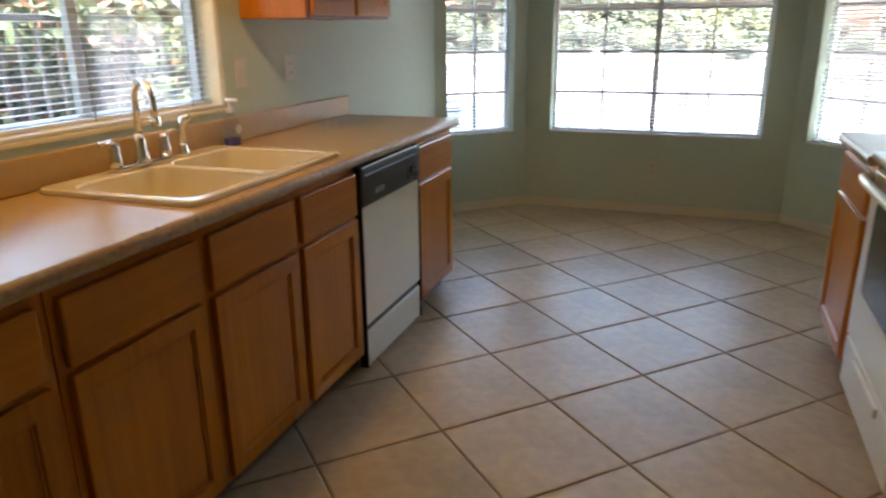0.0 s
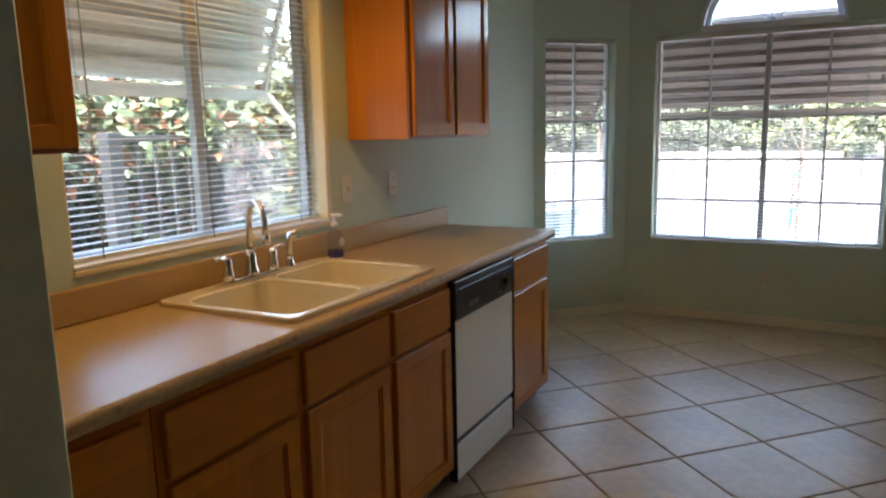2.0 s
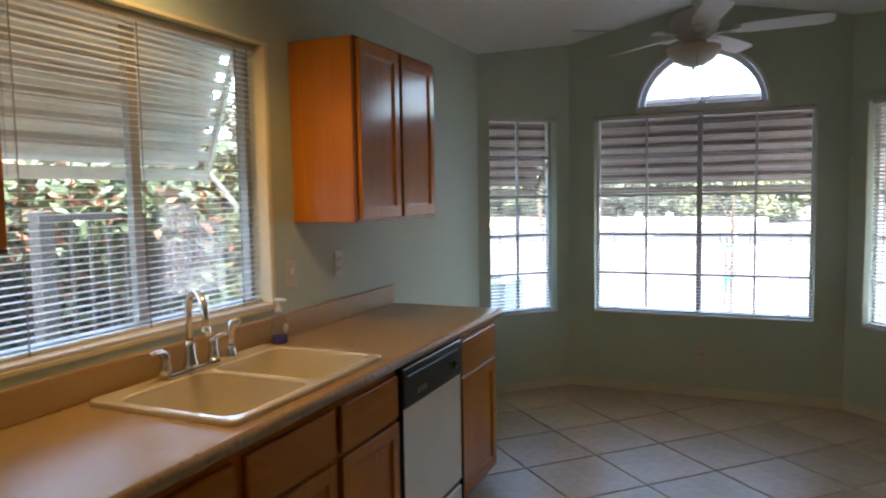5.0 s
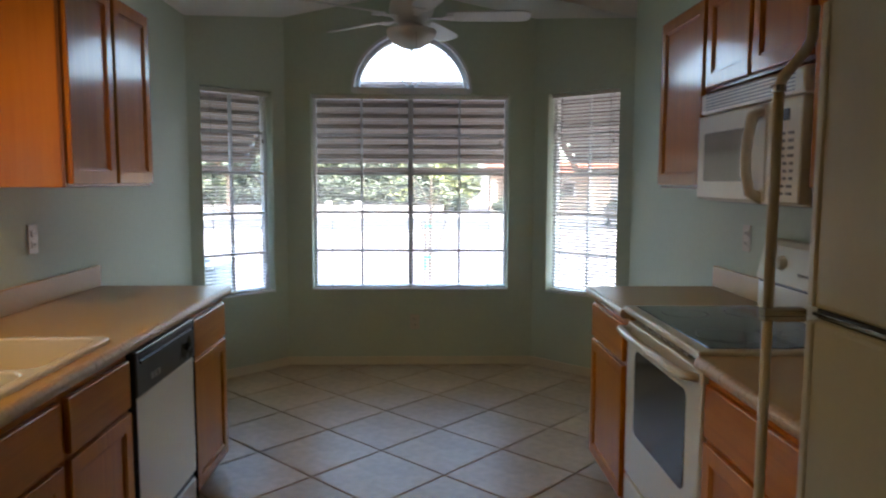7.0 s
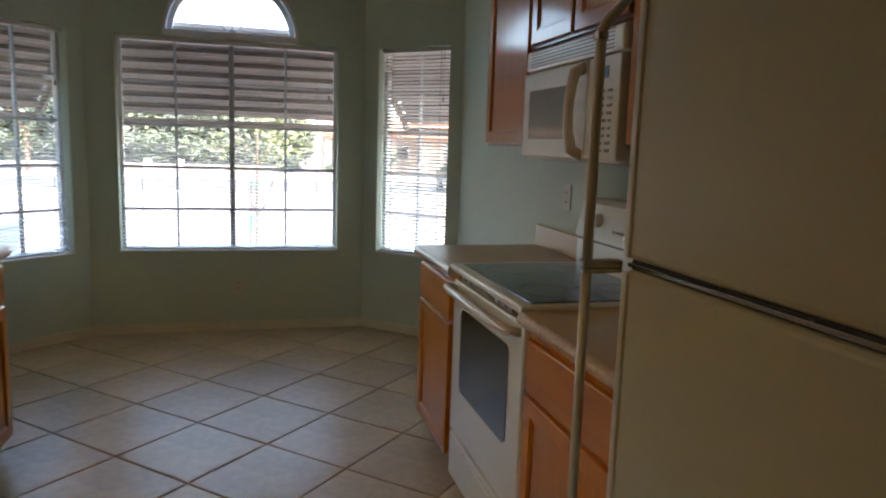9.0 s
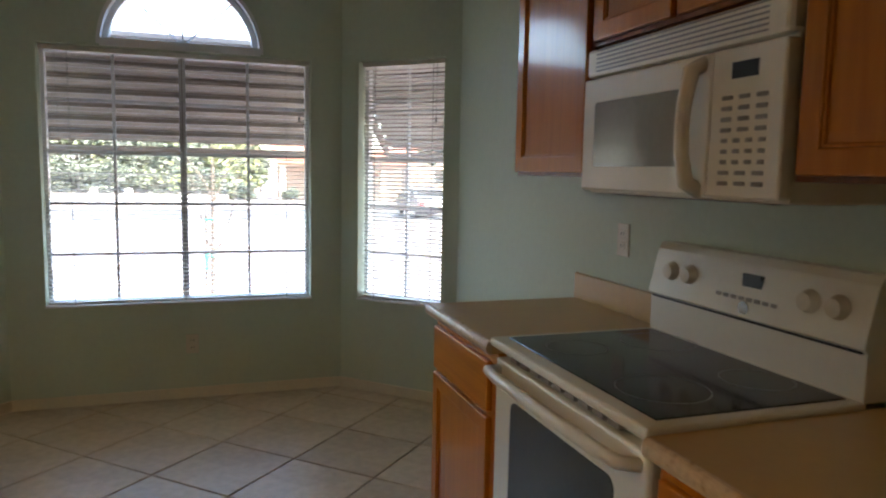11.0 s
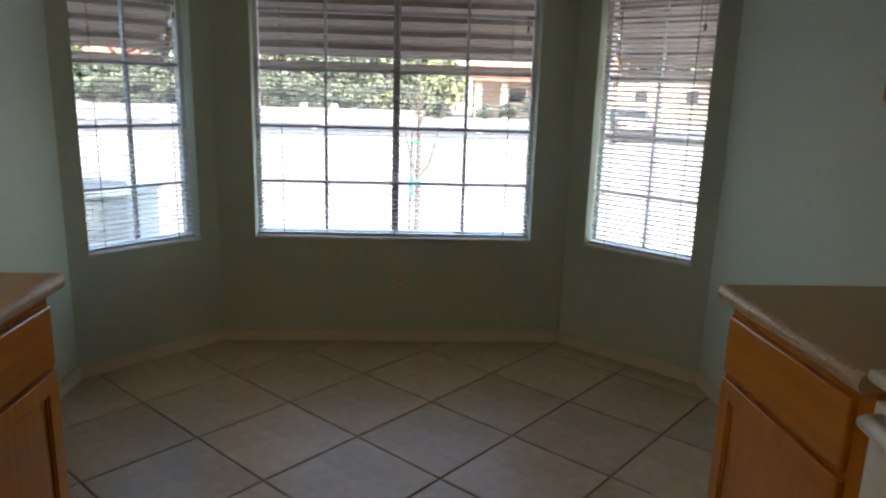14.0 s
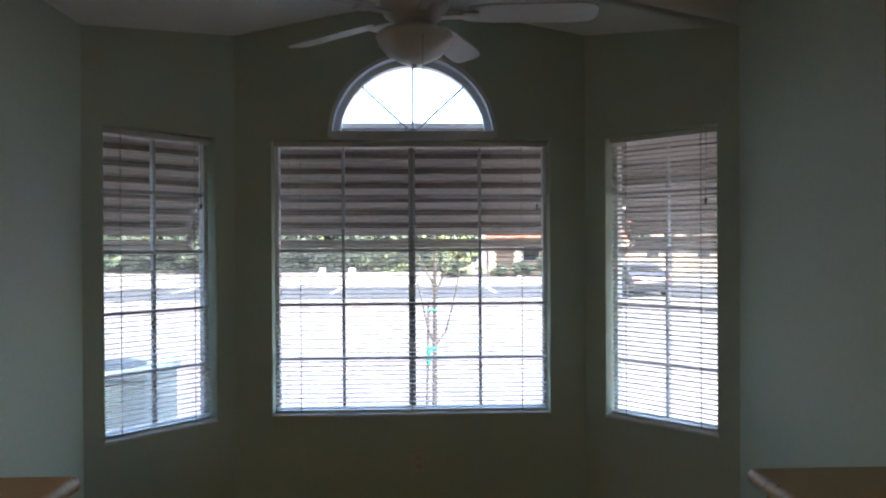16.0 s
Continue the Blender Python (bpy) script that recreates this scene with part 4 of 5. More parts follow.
for k in range(5):
    a = radians(-4 + 72 * k)
    m = Matrix.Translation((FX, FYC, FZ)) @ Matrix.Rotation(a, 4, "Z")
    bm = box((0.10, -0.02, -0.012), (0.24, 0.02, -0.004), 0.003)
    box((0.19, -0.045, -0.010), (0.25, 0.045, -0.003), 0.003, 1, bm)
    bmesh.ops.transform(bm, matrix=m, verts=bm.verts[:])
    part("blade_iron", bm, M_FAN, fan)
    out = [(0.21, -0.05), (0.30, -0.062), (0.62, -0.068), (0.68, -0.060), (0.705, -0.035), (0.705, 0.035), (0.68, 0.060), (0.62, 0.068), (0.30, 0.062), (0.21, 0.05)]
    tilt = Matrix.Rotation(radians(-13), 4, "X")
    bm = slab(out, [], lambda u, v, w: m @ (tilt @ Vector((u, v, w))), 0.007)
    part("blade", bm, M_FAN, fan)
part("pull_chain", tube([(FX + 0.03, FYC - 0.05, FZ - 0.08), (FX + 0.03, FYC - 0.155, FZ - 0.12), (FX + 0.03, FYC - 0.158, FZ - 0.30)], 0.0018, 5), M_STEEL, fan)

# ---- small hanging light over the sink ----
LX, LY, LZ = -1.31, 2.30, 2.32
pl = thing("pendant_light", (LX, LY, ceil_z(LX)), "small white pendant light with a warm bulb over the sink", "pendant light")
part("canopy", lathe([(0.05, 0.0), (0.05, -0.012), (0.02, -0.03)], (LX, LY, ceil_z(LX) + 0.012), 20), M_FAN, pl, smooth=True)
part("stem", tube([(LX, LY, ceil_z(LX)), (LX, LY, LZ + 0.07)], 0.007, 10), M_FAN, pl)
part("shade", lathe([(0.02, 0.08), (0.035, 0.07), (0.075, 0.0), (0.072, 0.0), (0.03, 0.066), (0.015, 0.075)], (LX, LY, LZ), 28), M_FAN, pl, smooth=True)
part("bulb", lathe([(0.0, -0.004), (0.018, 0.004), (0.026, 0.022), (0.018, 0.045), (0.012, 0.06)], (LX, LY, LZ), 16), M_LAMP, pl, "warm glowing bulb", smooth=True)
lamp = new("pendant_lamp", bpy.data.lights.new("pendant_lamp", "SPOT"))
lamp.data.energy, lamp.data.color, lamp.data.shadow_soft_size = 1.2, (1.0, 0.62, 0.22), 0.12
lamp.data.spot_size, lamp.data.spot_blend = radians(152), 0.6
lamp.location = (LX, LY, LZ - 0.03)

# ---- outside ----
ZG = -0.16
ZST = -0.85                     # level of the street, below the yard
bm = bmesh.new()
rows_ = [[bm.verts.new((x, y, z)) for x in (-400, 400)] for y, z in ((-400, ZG), (11, ZG), (28, ZST), (400, ZST))]
for p, q in zip(rows_, rows_[1:]):
    bm.faces.new((p[0], p[1], q[1], q[0]))
setting("ground", bm, M_GRAVEL, "pale pinkish gravel yard sloping down to the street", "ground")
setting("road", box((-160, 31.8, ZST + 0.002), (160, 41.6, ZST + 0.012), 0), M_ASPHALT, "grey asphalt parking street", "road")
setting("kerb", box((-160, 31.6, ZST), (160, 31.8, ZST + 0.06), 0.02), M_CONC, "pale concrete kerb", "kerb")
setting("kerb", box((-160, 41.6, ZST), (160, 41.8, ZST + 0.14), 0.02), M_CONC, "pale concrete kerb", "kerb")
setting("pavement", box((-160, 41.8, ZST), (160, 49.4, ZST + 0.13), 0), M_CONC, "pale concrete pavement", "pavement")
for k in range(11):
    x = -16.5 + 4.0 * k
    setting("parking_line", box((x, 36.2, ZST + 0.011), (x + 0.13, 41.3, ZST + 0.016), 0), M_PAINT, "white painted parking line", "road marking")

rng = random.Random(7)


def leaves(centres, size, n, mat_count=1):
    """Many small folded leaves scattered in uneven clumps."""
    bm = bmesh.new()
    tot = sum(c[3] ** 2 for c in centres)
    for cx, cy, cz, r in centres:
        for _ in range(int(n * r * r / tot)):
            d = Vector((rng.gauss(0, 1), rng.gauss(0, 1), rng.gauss(0, 1))).normalized() * r * (rng.random() ** 0.4)
            p = Vector((cx, cy, cz)) + Vector((d.x, d.y, d.z * 0.85))
            a = Vector((rng.uniform(-1, 1), rng.uniform(-1, 1), rng.uniform(-0.6, 0.6))).normalized()
            b = a.orthogonal().normalized()
            b.rotate(Matrix.Rotation(rng.uniform(0, 6.28), 3, a))
            s = size * rng.uniform(0.6, 1.3)
            q = [p - a * s, p + b * s * 0.45, p + a * s, p - b * s * 0.45]
            f = bm.faces.new([bm.verts.new(v) for v in q])
            f.material_index = rng.randrange(mat_count)
    return bm


def part_fast(name, bm, mats, parent):
    o = ORIGIN[parent.name]
    for v in bm.verts:
        v.co -= o
    me = bpy.data.meshes.new(name)
    bm.to_mesh(me)
    bm.free()
    for m in mats:
        me.materials.append(m)
    ob = new(name, me)
    ob.parent = parent
    return ob


def bush(x, y, r, h, mats, n, size, label, name="bush", ZG=ZG):
    th = thing(name, (x, y, ZG), label, "bush")
    for k in range(4):
        a = 6.28 * k / 4 + rng.random()
        part("stem", tube([(x, y, ZG - 0.02), (x + 0.3 * r * math.cos(a), y + 0.3 * r * math.sin(a), ZG + h * 0.4), (x + 0.6 * r * math.cos(a), y + 0.6 * r * math.sin(a), ZG + h * 0.75)], [0.03, 0.02, 0.008], 6), M_BARK, th)
    cs = [(x + r * 0.75 * rng.uniform(-1, 1), y + r * 0.75 * rng.uniform(-1, 1), ZG + h * rng.uniform(0.25, 0.88), r * rng.uniform(0.28, 0.5)) for _ in range(16)]
    part_fast("crown", leaves(cs, size, n, len(mats)), mats, th)
    return th


def tree(x, y, h, r, mats, n, size, label, ZG=ZST):
    th = thing("tree", (x, y, ZG), label, "tree")
    part("trunk", tube([(x, y, ZG - 0.05), (x + 0.05, y, ZG + h * 0.25), (x - 0.05, y + 0.05, ZG + h * 0.5)], [0.16, 0.12, 0.09], 9), M_BARK, th)
    for k in range(5):
        a = 6.28 * k / 5 + rng.random()
        part("limb", tube([(x - 0.05, y + 0.05, ZG + h * 0.42), (x + 0.45 * r * math.cos(a), y + 0.45 * r * math.sin(a), ZG + h * 0.65), (x + 0.8 * r * math.cos(a), y + 0.8 * r * math.sin(a), ZG + h * 0.85)], [0.08, 0.05, 0.015], 7), M_BARK, th)
    cs = [(x + r * rng.uniform(-0.8, 0.8), y + r * rng.uniform(-0.8, 0.8), ZG + h * rng.uniform(0.5, 0.98), r * rng.uniform(0.22, 0.42)) for _ in range(22)]
    part_fast("crown", leaves(cs, size, n, len(mats)), mats, th)
    return th


# bushes and iron fence outside the sink window
bush(-4.3, 4.6, 1.25, 2.0, [M_LEAF, M_LEAF, M_LEAF, M_LEAF2, M_LEAF, M_LEAF, M_DRY], 26000, 0.062, "leafy green bush with rust-coloured flowers behind the fence")
bush(-4.2, 6.6, 1.3, 2.0, [M_LEAF, M_LEAF, M_LEAF2], 20000, 0.06, "dense green bush outside the sink window")
bush(-4.6, 8.7, 1.3, 1.9, [M_LEAF, M_LEAF2], 5000, 0.055, "dense green bush outside the sink window")
bush(-4.7, 3.0, 1.3, 2.0, [M_LEAF, M_LEAF, M_LEAF2, M_DRY], 22000, 0.062, "leafy bush with rust-coloured flowers behind the fence")
bush(-4.0, 5.6, 1.0, 2.0, [M_LEAF, M_LEAF, M_LEAF2], 22000, 0.058, "leafy green bush beside the iron fence")
bush(-4.9, 5.9, 1.2, 2.2, [M_LEAF, M_LEAF, M_LEAF2], 16000, 0.062, "dense green bush outside the sink window")
for yy in (2.2, 4.0, 5.8, 7.6, 9.4):
    bush(-6.0, yy, 1.5, 2.1, [M_LEAF, M_LEAF, M_DRY] if yy < 5 else [M_LEAF], 9000, 0.1, "dense green hedge bush along the side yard")
bush(-3.75, 4.7, 0.85, 1.85, [M_LEAF, M_LEAF, M_LEAF2], 18000, 0.05, "leafy green bush beside the iron fence")
fe = thing("iron_fence", (-3.1, 3.5, ZG), "dark iron fence with square posts in the side yard", "fence")
for yy in (3.04,):
    part("post", box((-3.15, yy - 0.045, ZG), (-3.07, yy + 0.045, 1.44), 0.006), M_IRON, fe)
for zz in (0.05, 1.39):
    part("rail", box((-3.125, 3.1, zz), (-3.095, 4.1, zz + 0.035), 0.003), M_IRON, fe)
for k in range(9):
    yy = 3.2 + 0.115 * k
    part("picket", box((-3.118, yy - 0.008, ZG + 0.06), (-3.102, yy + 0.008, 1.39), 0), M_IRON, fe)


# corrugated awnings over the windows
def awning(frm, u0, u1, z0, out, drop, label, M_AWN=M_AWN, n=8, deep=0.04):
    th = thing("window_awning", frm((u0 + u1) / 2, z0, TH), label, "awning", "window awnings")
    # pans and covers: every other strip is set back, as on a pressed metal awning
    ln = math.hypot(out, drop)
    ew, ez = out / ln, -drop / ln
    nw, nz = -ez, ew

    def strip(name, prof):
        bm = bmesh.new()
        rows_ = []
        for s, h in prof:
            for t in (0.0, 0.004):
                w, z = TH + 0.03 + ew * s + nw * (h + t), z0 + ez * s + nz * (h + t)
                rows_.append([bm.verts.new(frm(u, z, w)) for u in (u0, u1)])
        for t in (0, 1):
            r = rows_[t::2]
            for p, q in zip(r, r[1:]):
                bm.faces.new((p[0], p[1], q[1], q[0]))
        part(name, bm, M_AWN, th)

    for k in range(n):
        a, m, e = ln * k / n, ln * (k + 0.55) / n, ln * (k + 1) / n
        strip("pan", [(a, deep), (a + 0.004, 0.0), (m - 0.004, 0.0), (m, deep)])
        strip("cover", [(m - 0.012, deep + 0.005), (min(e + 0.012, ln), deep + 0.005)])
    part("valance", fbox(frm, (u0, u1), (z0 - drop - 0.05, z0 - drop + 0.0), (TH + 0.03 + out, TH + 0.045 + out), 0.002), M_AWN, th)
    for ua, ub in ((u0 - 0.02, u0), (u1, u1 + 0.02)):
        part("side_trim", slab([(TH + 0.02, z0 + 0.02), (TH + 0.045 + out, z0 - drop + 0.02), (TH + 0.045 + out, z0 - drop - 0.06), (TH + 0.02, z0 - 0.08)], [], lambda u, v, w: frm(ua + w, v, u), 0.02), M_AWN, th)
    for uu in (u0 + 0.01, u1 - 0.01):
        part("side_arm", tube([frm(uu, z0 - drop - 0.35, TH + 0.01), frm(uu, z0 - drop - 0.02, TH + out)], 0.012, 6), M_AWN, th)
    return th


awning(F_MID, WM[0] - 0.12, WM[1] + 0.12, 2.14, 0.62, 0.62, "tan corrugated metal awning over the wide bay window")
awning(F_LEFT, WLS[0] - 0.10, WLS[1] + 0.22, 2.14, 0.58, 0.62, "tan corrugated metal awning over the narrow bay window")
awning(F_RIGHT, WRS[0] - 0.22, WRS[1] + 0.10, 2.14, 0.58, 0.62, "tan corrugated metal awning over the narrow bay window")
# paler copy of the awning metal stands in for stronger light here
awning(F_SINK, SINK[0] - 0.35, SINK[1] + 0.20, 2.62, 0.33, 1.0, "cream corrugated metal awning over the sink window, paled for brighter light", M_AWN_LIT, 13, 0.05)

# staked young tree
yt = thing("young_tree", (-0.05, 8.6, ZG), "thin staked young tree with light green leaves", "tree")
part("trunk", tube([(-0.055, 8.6, ZG - 0.03), (-0.05, 8.6, 0.6), (-0.045, 8.6, 1.3), (-0.05, 8.6, 1.9)], [0.026, 0.022, 0.016, 0.006], 8), M_YBARK, yt)
for q in ([(-0.05, 8.6, 0.56), (0.05, 8.61, 0.70), (0.12, 8.62, 0.95), (0.17, 8.62, 1.2), (0.22, 8.62, 1.55), (0.30, 8.62, 1.8)],
          [(-0.05, 8.6, 0.58), (-0.11, 8.59, 0.72), (-0.16, 8.58, 0.95), (-0.24, 8.56, 1.3), (-0.36, 8.55, 1.55)],
          [(-0.045, 8.6, 1.05), (0.05, 8.6, 1.25), (0.12, 8.6, 1.45), (0.14, 8.6, 1.62)],
          [(-0.045, 8.6, 1.1), (-0.16, 8.64, 1.32), (-0.3, 8.66, 1.5), (-0.5, 8.66, 1.52)]):
    part("branch", tube(q, [0.012 - 0.009 * k / (len(q) - 1) for k in range(len(q))], 6), M_YBARK, yt)
cs = [(0.0 + 0.55 * rng.uniform(-1, 1), 8.6 + 0.3 * rng.uniform(-1, 1), 1.48 + 0.36 * rng.uniform(-0.8, 1), 0.15) for _ in range(20)]
part_fast("crown", leaves(cs, 0.034, 300, 1), [M_LEAFT], yt)
sk = thing("tree_stake", (-0.125, 8.6, ZG), "thin wooden stake tied to the young tree with green tape", "stake")
part("pole", tube([(-0.128, 8.6, ZG - 0.05), (-0.105, 8.6, 0.98)], 0.012, 8), M_YBARK, sk)
part("green_flag", box((-0.112, 8.565, 0.40), (-0.092, 8.572, 0.57), 0.002), M_TAPE, sk, "bright green tape flag")
part("green_tie", box((-0.135, 8.575, 0.535), (-0.03, 8.625, 0.552), 0.006), M_TAPE, sk, "bright green tie tape")
part("green_tie", box((-0.12, 8.58, 0.885), (-0.03, 8.62, 0.903), 0.006), M_TAPE, sk, "bright green tie tape")

# air conditioner condenser beside the bay
ac = thing("air_conditioner", (-2.38, 7.3, ZG), "grey-green outdoor air conditioner on a concrete pad", "air conditioner")
part("pad", box((-2.85, 6.9, ZG), (-1.95, 7.7, ZG + 0.07), 0.01), M_CONC, ac)
part("cabinet", box((-2.75, 6.98, ZG + 0.07), (-2.03, 7.62, 0.585), 0.02, 2), M_ACBOX, ac)
part("top_cover", box((-2.77, 6.96, 0.585), (-2.01, 7.64, 0.64), 0.015, 2), M_ACBOX, ac)
for k in range(14):
    part("louvre", box((-2.72 + 0.045 * k, 6.972, ZG + 0.12), (-2.70 + 0.045 * k, 6.982, 0.55), 0), M_ACBOX, ac)
part("fan_guard", lathe([(0.24, 0.0), (0.24, 0.012), (0.22, 0.014), (0.0, 0.02)], (-2.39, 7.3, 0.638), 24), M_IRON, ac)

# street side: low wall with an iron fence, hedge, clipped shrubs, trees, porch, houses, car
for k in range(19):
    bush(-24.3 + 1.41 * k + rng.uniform(-0.3, 0.3), 51.8 + rng.uniform(-0.4, 0.6), 1.5, 2.15 + rng.uniform(-0.2, 0.3), [M_LEAFF, M_LEAFF, M_LEAFY] if k % 4 == 2 else [M_LEAFF], 2600, 0.15, "dark green hedge bush behind the iron fence", ZG=ZST)
for k in range(11):
    bush(-25.7 + 2.77 * k + rng.uniform(-0.4, 0.4), 55.0 + rng.uniform(-0.4, 0.6), 2.35, 4.2 + rng.uniform(-0.4, 0.5), [M_LEAFF, M_LEAFF, M_LEAFY] if k % 3 == 1 else [M_LEAFF], 3600, 0.21, "tall dark green bush behind the hedge", ZG=ZST)
for sx, sy, r, h in ((2.3, 48.6, 0.75, 1.3), (5.3, 49.4, 0.6, 1.1), (6.9, 49.6, 0.65, 1.2), (8.9, 50.0, 0.95, 1.7)):
    bush(sx, sy, r, h, [M_LEAFF], 2600, 0.085, "round clipped dark green shrub before the porch", "shrub", ZG=ZST)
for x, y, h, r, mm in ((-21.5, 58.5, 7.8, 4.1, [M_LEAFF]), (-14.6, 58, 7.4, 4.0, [M_LEAFF]), (-9, 59, 7.2, 3.7, [M_LEAFF, M_LEAFF, M_LEAFY]), (-4, 58.4, 6.9, 3.5, [M_LEAFF]), (1.2, 58, 6.6, 3.2, [M_LEAFY, M_LEAFF]), (-25, 46.2, 8.5, 4.4, [M_LEAFF]), (-33, 40.7, 9.0, 4.7, [M_LEAFF]), (-12.2, 44.5, 5.8, 2.4, [M_LEAFF]), (15.6, 45.5, 6.2, 2.6, [M_LEAFF]), (25, 56, 7.7, 3.9, [M_LEAFF]), (32, 54.5, 7.7, 3.9, [M_LEAFF])):
    tree(x, y, h, r, mm, 4200, 0.25, "leafy green street tree across the road")
setting("garden_wall", box((-25, 49.5, ZST), (1.3, 49.7, -0.32), 0.01), M_CONC, "low pale garden wall across the street", "wall")
ff = thing("street_fence", (-11, 49.6, -0.32), "long dark iron fence on the low wall across the street", "fence")
for k in range(16):
    px = -24.8 + 1.73 * k
    part("post", box((px - 0.04, 49.56, -0.32), (px + 0.04, 49.64, 1.0), 0.004), M_IRON, ff)
for zz in (-0.2, 0.86):
    part("rail", box((-24.8, 49.58, zz), (1.2, 49.62, zz + 0.05), 0), M_IRON, ff)
bm = bmesh.new()
for k in range(200):
    px = -24.75 + 0.13 * k
    box((px - 0.011, 49.59, -0.27), (px + 0.011, 49.61, 0.93), 0, 1, bm)
tagged(part("pickets", bm, M_IRON, ff), kind="stuff")


def patio_chair(cx, cy):
    z = ZST + 0.13
    th = thing("patio_chair", (cx, cy, z), "low white patio chair on the far pavement", "chair", "white patio chairs")
    part("seat", box((cx - 0.24, cy - 0.24, z + 0.28), (cx + 0.24, cy + 0.2, z + 0.32), 0.01), M_PAINT, th)
    part("backrest", slab([(cx - 0.23, z + 0.3), (cx + 0.23, z + 0.3), (cx + 0.19, z + 0.72), (cx - 0.19, z + 0.72)], [], lambda u, v, w: Vector((u, cy + 0.18 + 0.25 * (v - z - 0.3) + w, v)), 0.03), M_PAINT, th)
    for sx in (-0.22, 0.22):
        part("armrest", box((cx + sx - 0.03, cy - 0.24, z + 0.46), (cx + sx + 0.03, cy + 0.2, z + 0.49), 0.008), M_PAINT, th)
        for sy in (-0.21, 0.17):
            part("leg", box((cx + sx - 0.02, cy + sy - 0.02, z), (cx + sx + 0.02, cy + sy + 0.02, z + 0.46), 0.004), M_PAINT, th)


patio_chair(-6.55, 48.4)
patio_chair(-4.6, 48.5)

# tiled porch
po = thing("porch", (9.0, 53.6, ZST), "tan stucco porch with a red tile roof on square pillars", "porch")
part("back_wall", box((5.0, 55.4, ZST), (14.6, 55.6, 2.6), 0), M_STUCCO, po)
for px in (5.1, 6.95, 9.9, 12.4):
    part("pillar", box((px - 0.24, 52.3, ZST), (px + 0.24, 52.78, 1.66), 0.02), M_STUCCO, po)
part("beam", box((4.8, 52.25, 1.64), (14.6, 52.85, 1.80), 0.01), M_STUCCO, po)
for k in range(7):
    part("tile_course", box((4.5, 51.8 + 0.5 * k, 1.80 + 0.2 * k), (14.9, 52.42 + 0.5 * k, 1.91 + 0.2 * k), 0.02), M_ROOF, po)
for wx in (8.4, 11.1):
    w = part("window", box((wx - 0.7, 55.34, 0.2), (wx + 0.7, 55.42, 1.4), 0.01), M_VINYL, po)
    part("pane", box((wx - 0.6, 55.33, 0.3), (wx + 0.6, 55.345, 1.3), 0), M_CARG, w)


def house(x0, x1, y0, y1, h, wins, label):
    th = thing("house", ((x0 + x1) / 2, y0, ZST), label, "house")
    part("wall", box((x0, y0, ZST), (x1, y1, h), 0.02), M_STUCCO, th)
    bm = bmesh.new()
    e = 0.5
    zr = h + 1.5
    xm = (x0 + x1) / 2
    vs = [bm.verts.new(p) for p in ((x0 - e, y0 - e, h), (x1 + e, y0 - e, h), (x1 + e, y1 + e, h), (x0 - e, y1 + e, h), (x0 + 2, (y0 + y1) / 2, zr), (x1 - 2, (y0 + y1) / 2, zr))]
    for f in ((0, 1, 5, 4), (1, 2, 5), (2, 3, 4, 5), (3, 0, 4), (0, 3, 2, 1)):
        bm.faces.new([vs[i] for i in f])
    part("roof", bm, M_ROOF, th)
    for k in range(8):
        z = h + 0.1 + 1.3 * k / 8
        part("tile_course", box((x0 - e + 2.4 * k / 8, y0 - e + (y1 - y0 + 2 * e) / 2 * k / 8 - 0.05, z), (x1 + e - 2.4 * k / 8, y0 - e + (y1 - y0 + 2 * e) / 2 * k / 8 + 0.1, z + 0.06), 0.02), M_ROOF, th)
    for wx in wins:
        w = part("window", box((wx - 0.6, y0 - 0.05, 0.4), (wx + 0.6, y0 + 0.02, 1.6), 0.01), M_VINYL, th)
        part("pane", box((wx - 0.52, y0 - 0.06, 0.48), (wx + 0.52, y0 - 0.045, 1.52), 0), M_CARG, w)
    return th


house(15.4, 31, 56, 66, 2.9, (18, 22, 26), "tan stucco house with a red tile roof across the street")
house(-5, 4.6, 68, 78, 2.9, (-2.5, 1.5), "tan stucco house with a red tile roof behind trees")
house(-36, -17, 68, 80, 3.0, (-31, -25, -20), "tan stucco house with a red tile roof behind trees")


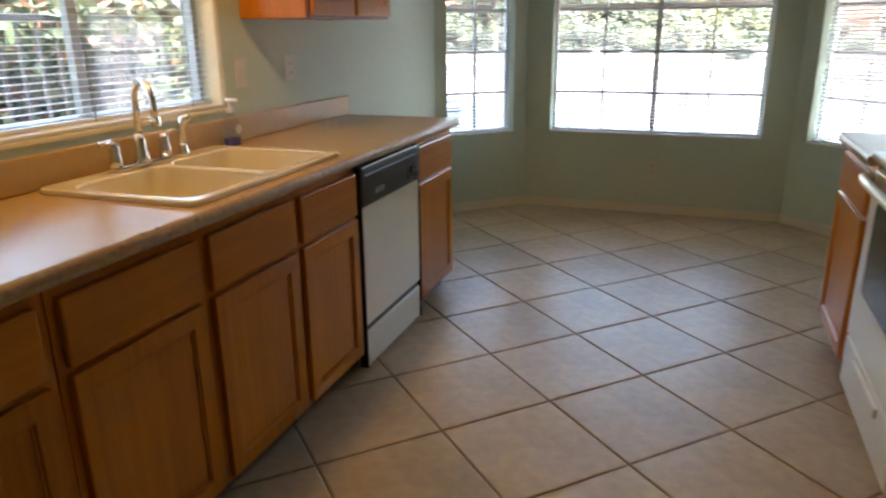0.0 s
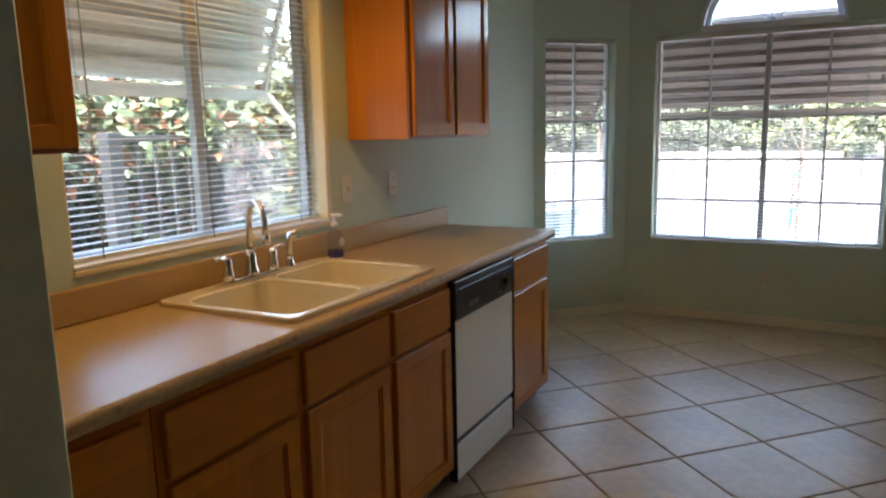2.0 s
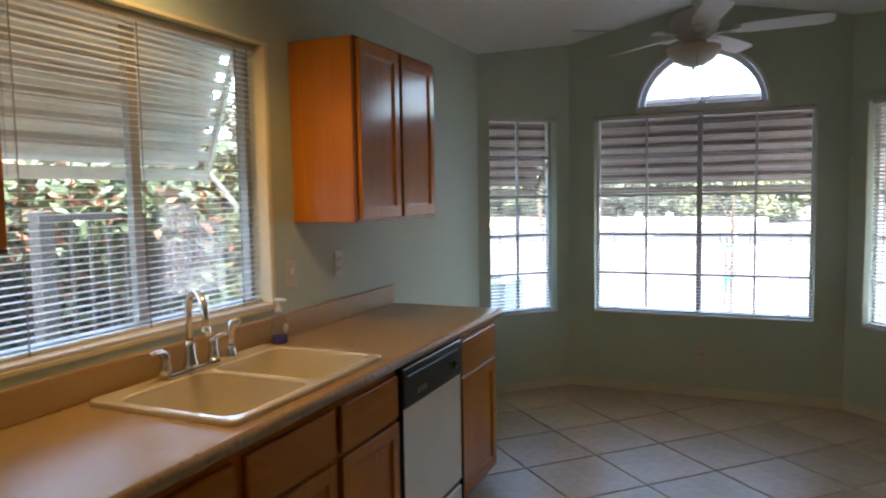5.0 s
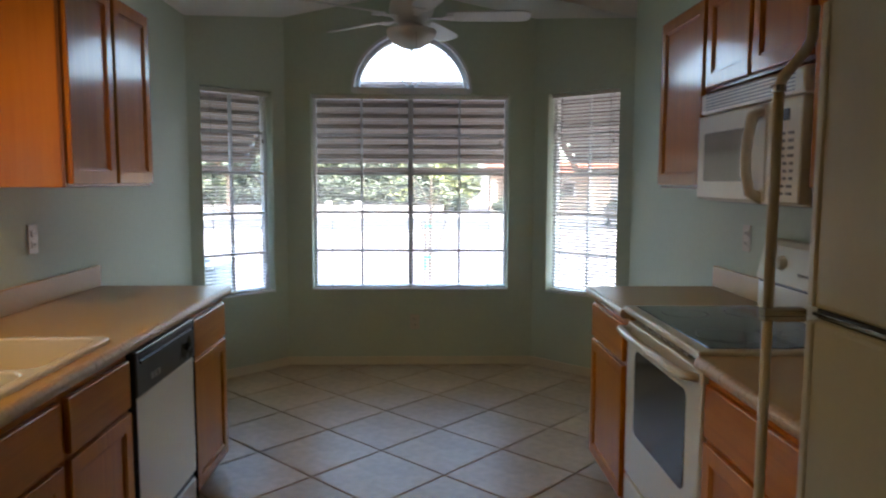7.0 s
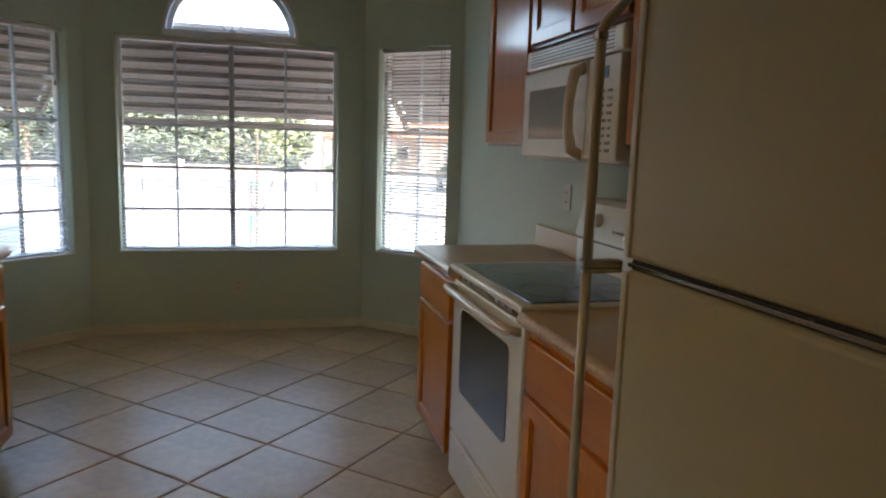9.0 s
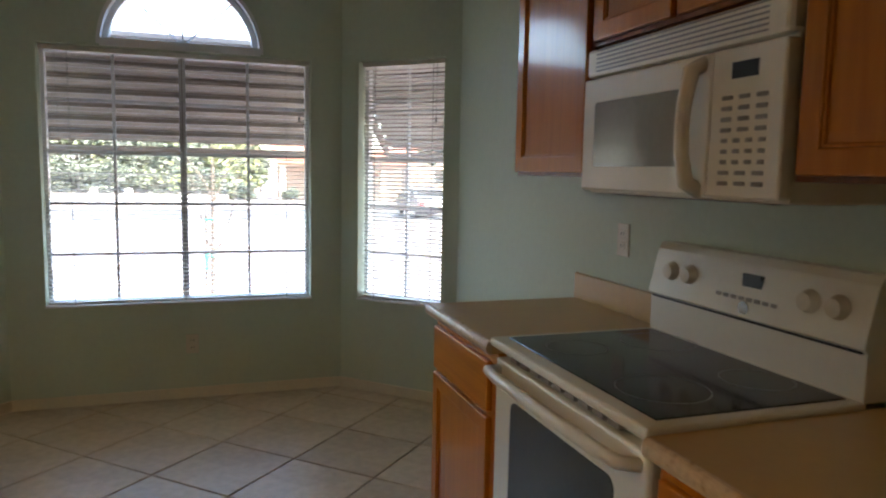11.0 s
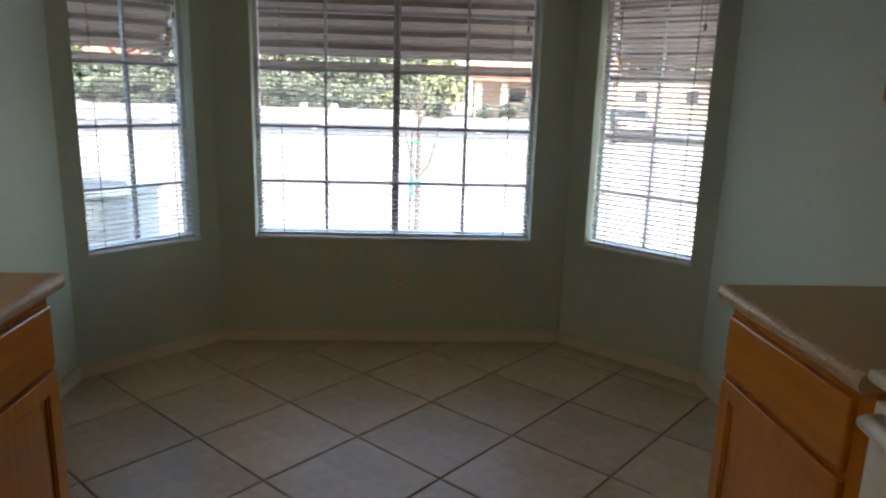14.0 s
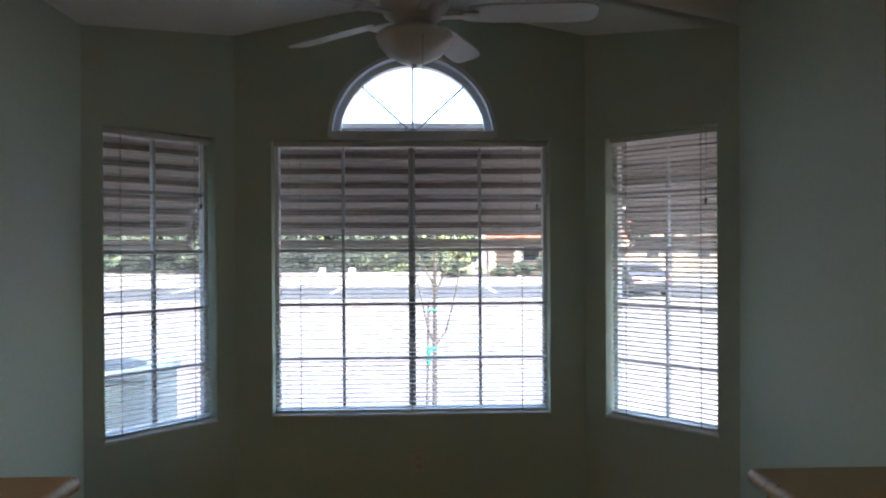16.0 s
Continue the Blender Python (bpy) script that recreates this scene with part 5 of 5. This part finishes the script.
def car(x, y, label, paint):
    th = thing("parked_car", (x, y, ZST + 0.012), label, "car")
    z = ZST + 0.012
    prof = [(-2.15, 0.45), (-2.2, 0.7), (-2.05, 0.92), (-1.35, 1.0), (-0.75, 1.42), (0.7, 1.45), (1.45, 1.02), (2.05, 0.9), (2.2, 0.65), (2.15, 0.35), (-2.1, 0.3)]
    bm = bmesh.new()
    e = [[bm.verts.new((x + w * (0.86 if zz > 1.1 else 1), y + yy, z + zz)) for yy, zz in prof] for w in (-0.85, 0.85)]
    n = len(prof)
    for k in range(n):
        bm.faces.new((e[0][k], e[0][(k + 1) % n], e[1][(k + 1) % n], e[1][k]))
    bm.faces.new(e[0])
    bm.faces.new(e[1])
    bmesh.ops.bevel(bm, geom=bm.edges[:], offset=0.05, segments=2, affect="EDGES")
    part("body", bm, paint, th)
    part("rear_window", box((x - 0.62, y - 1.14, z + 1.05), (x + 0.62, y - 0.95, z + 1.34), 0.03), M_CARG, th)
    for sx in (-1, 1):
        part("side_window", box((x + sx * 0.78, y - 0.7, z + 1.02), (x + sx * 0.85, y + 0.9, z + 1.32), 0.02), M_CARG, th)
        part("tail_lamp", box((x + sx * 0.55, y - 2.2, z + 0.7), (x + sx * 0.82, y - 2.1, z + 0.86), 0.02), M_RED, th)
        for yy in (-1.35, 1.35):
            wh = part("wheel", lathe([(0.0, -0.1), (0.32, -0.1), (0.34, -0.05), (0.34, 0.05), (0.32, 0.1), (0.0, 0.1)], (x + sx * 0.78, y + yy, z + 0.34), 20, "x"), M_TYRE, th)
            part("rim", lathe([(0.0, -0.105), (0.2, -0.105), (0.2, 0.105), (0.0, 0.105)], (x + sx * 0.78, y + yy, z + 0.34), 14, "x"), M_STEEL, wh)
    return th


car(9.95, 34.3, "dark grey parked car seen from behind", M_CARP)

# ---- floor tiles, laid diagonally ----
TS = 0.4495
ANG = radians(45.67)
OX, OY = -0.3464, 3.5936
D1 = Vector((math.cos(ANG), math.sin(ANG)))
D2 = Vector((-D1.y, D1.x))
ROOM = [(XL + 0.001, YBACK + 0.001), (XR - 0.001, YBACK + 0.001), (XR - 0.001, 4.06), (XC - 0.001, YR), (BR, YB - 0.001), (BL, YB - 0.001), (XL + 0.001, YL)]
SIDE = [(XFAR + 0.001, YBACK + 0.001), (XL + 0.001, YBACK + 0.001), (XL + 0.001, 1.209), (XFAR + 0.001, 1.209)]
floor_ob = bpy.data.objects["floor"]


def clip(poly, region):
    for i in range(len(region)):
        a, b = Vector(region[i]), Vector(region[(i + 1) % len(region)])
        d = b - a
        out = []
        for k in range(len(poly)):
            p, q = poly[k], poly[(k + 1) % len(poly)]
            sp, sq = d.cross(p - a), d.cross(q - a)
            if sp >= 0:
                out.append(p)
            if sp * sq < 0:
                out.append(p + (q - p) * (sp / (sp - sq)))
        poly = out
        if len(poly) < 3:
            return []
    return poly


def area(poly):
    return abs(sum(poly[k].cross(poly[(k + 1) % len(poly)]) for k in range(len(poly)))) / 2


def tile_mesh(poly, c):
    """A tile with a worn, rounded arris."""
    me = bpy.data.meshes.new("tile")
    n = len(poly)
    vs, fs = [], []
    for inset, z in ((0.0, -0.008), (0.0, -0.0022), (0.004, 0.0)):
        for p in poly:
            d = c - p
            q = p + d * min(0.5, inset * 1.42 / max(d.length, 1e-4))
            vs.append((q.x - c.x, q.y - c.y, z))
    for r in range(2):
        for k in range(n):
            fs.append((r * n + k, r * n + (k + 1) % n, (r + 1) * n + (k + 1) % n, (r + 1) * n + k))
    fs.append(tuple(range(2 * n, 3 * n)))
    me.from_pydata(vs, [], fs)
    me.materials.append(M_TILE)
    return me


full = None
for i in range(-14, 14):
    for j in range(-14, 14):
        c = Vector((OX, OY)) + D1 * (TS * (i + 0.5)) + D2 * (TS * (j + 0.5))
        g = TS / 2 - 0.0035
        quad = [c + D1 * sx * g + D2 * sy * g for sx, sy in ((-1, -1), (1, -1), (1, 1), (-1, 1))]
        for region in (ROOM, SIDE):
            poly = clip(quad, region)
            if len(poly) < 3 or area(poly) < 0.0006:
                continue
            if area(poly) > 4 * g * g * 0.999:
                full = full or tile_mesh(quad, c)
                me, cc = full, c
            else:
                cc = sum(poly, Vector((0, 0))) / len(poly)
                me = tile_mesh(poly, cc)
            o = new("tile", me)
            o.parent = floor_ob
            o.location = (cc.x, cc.y, 0)
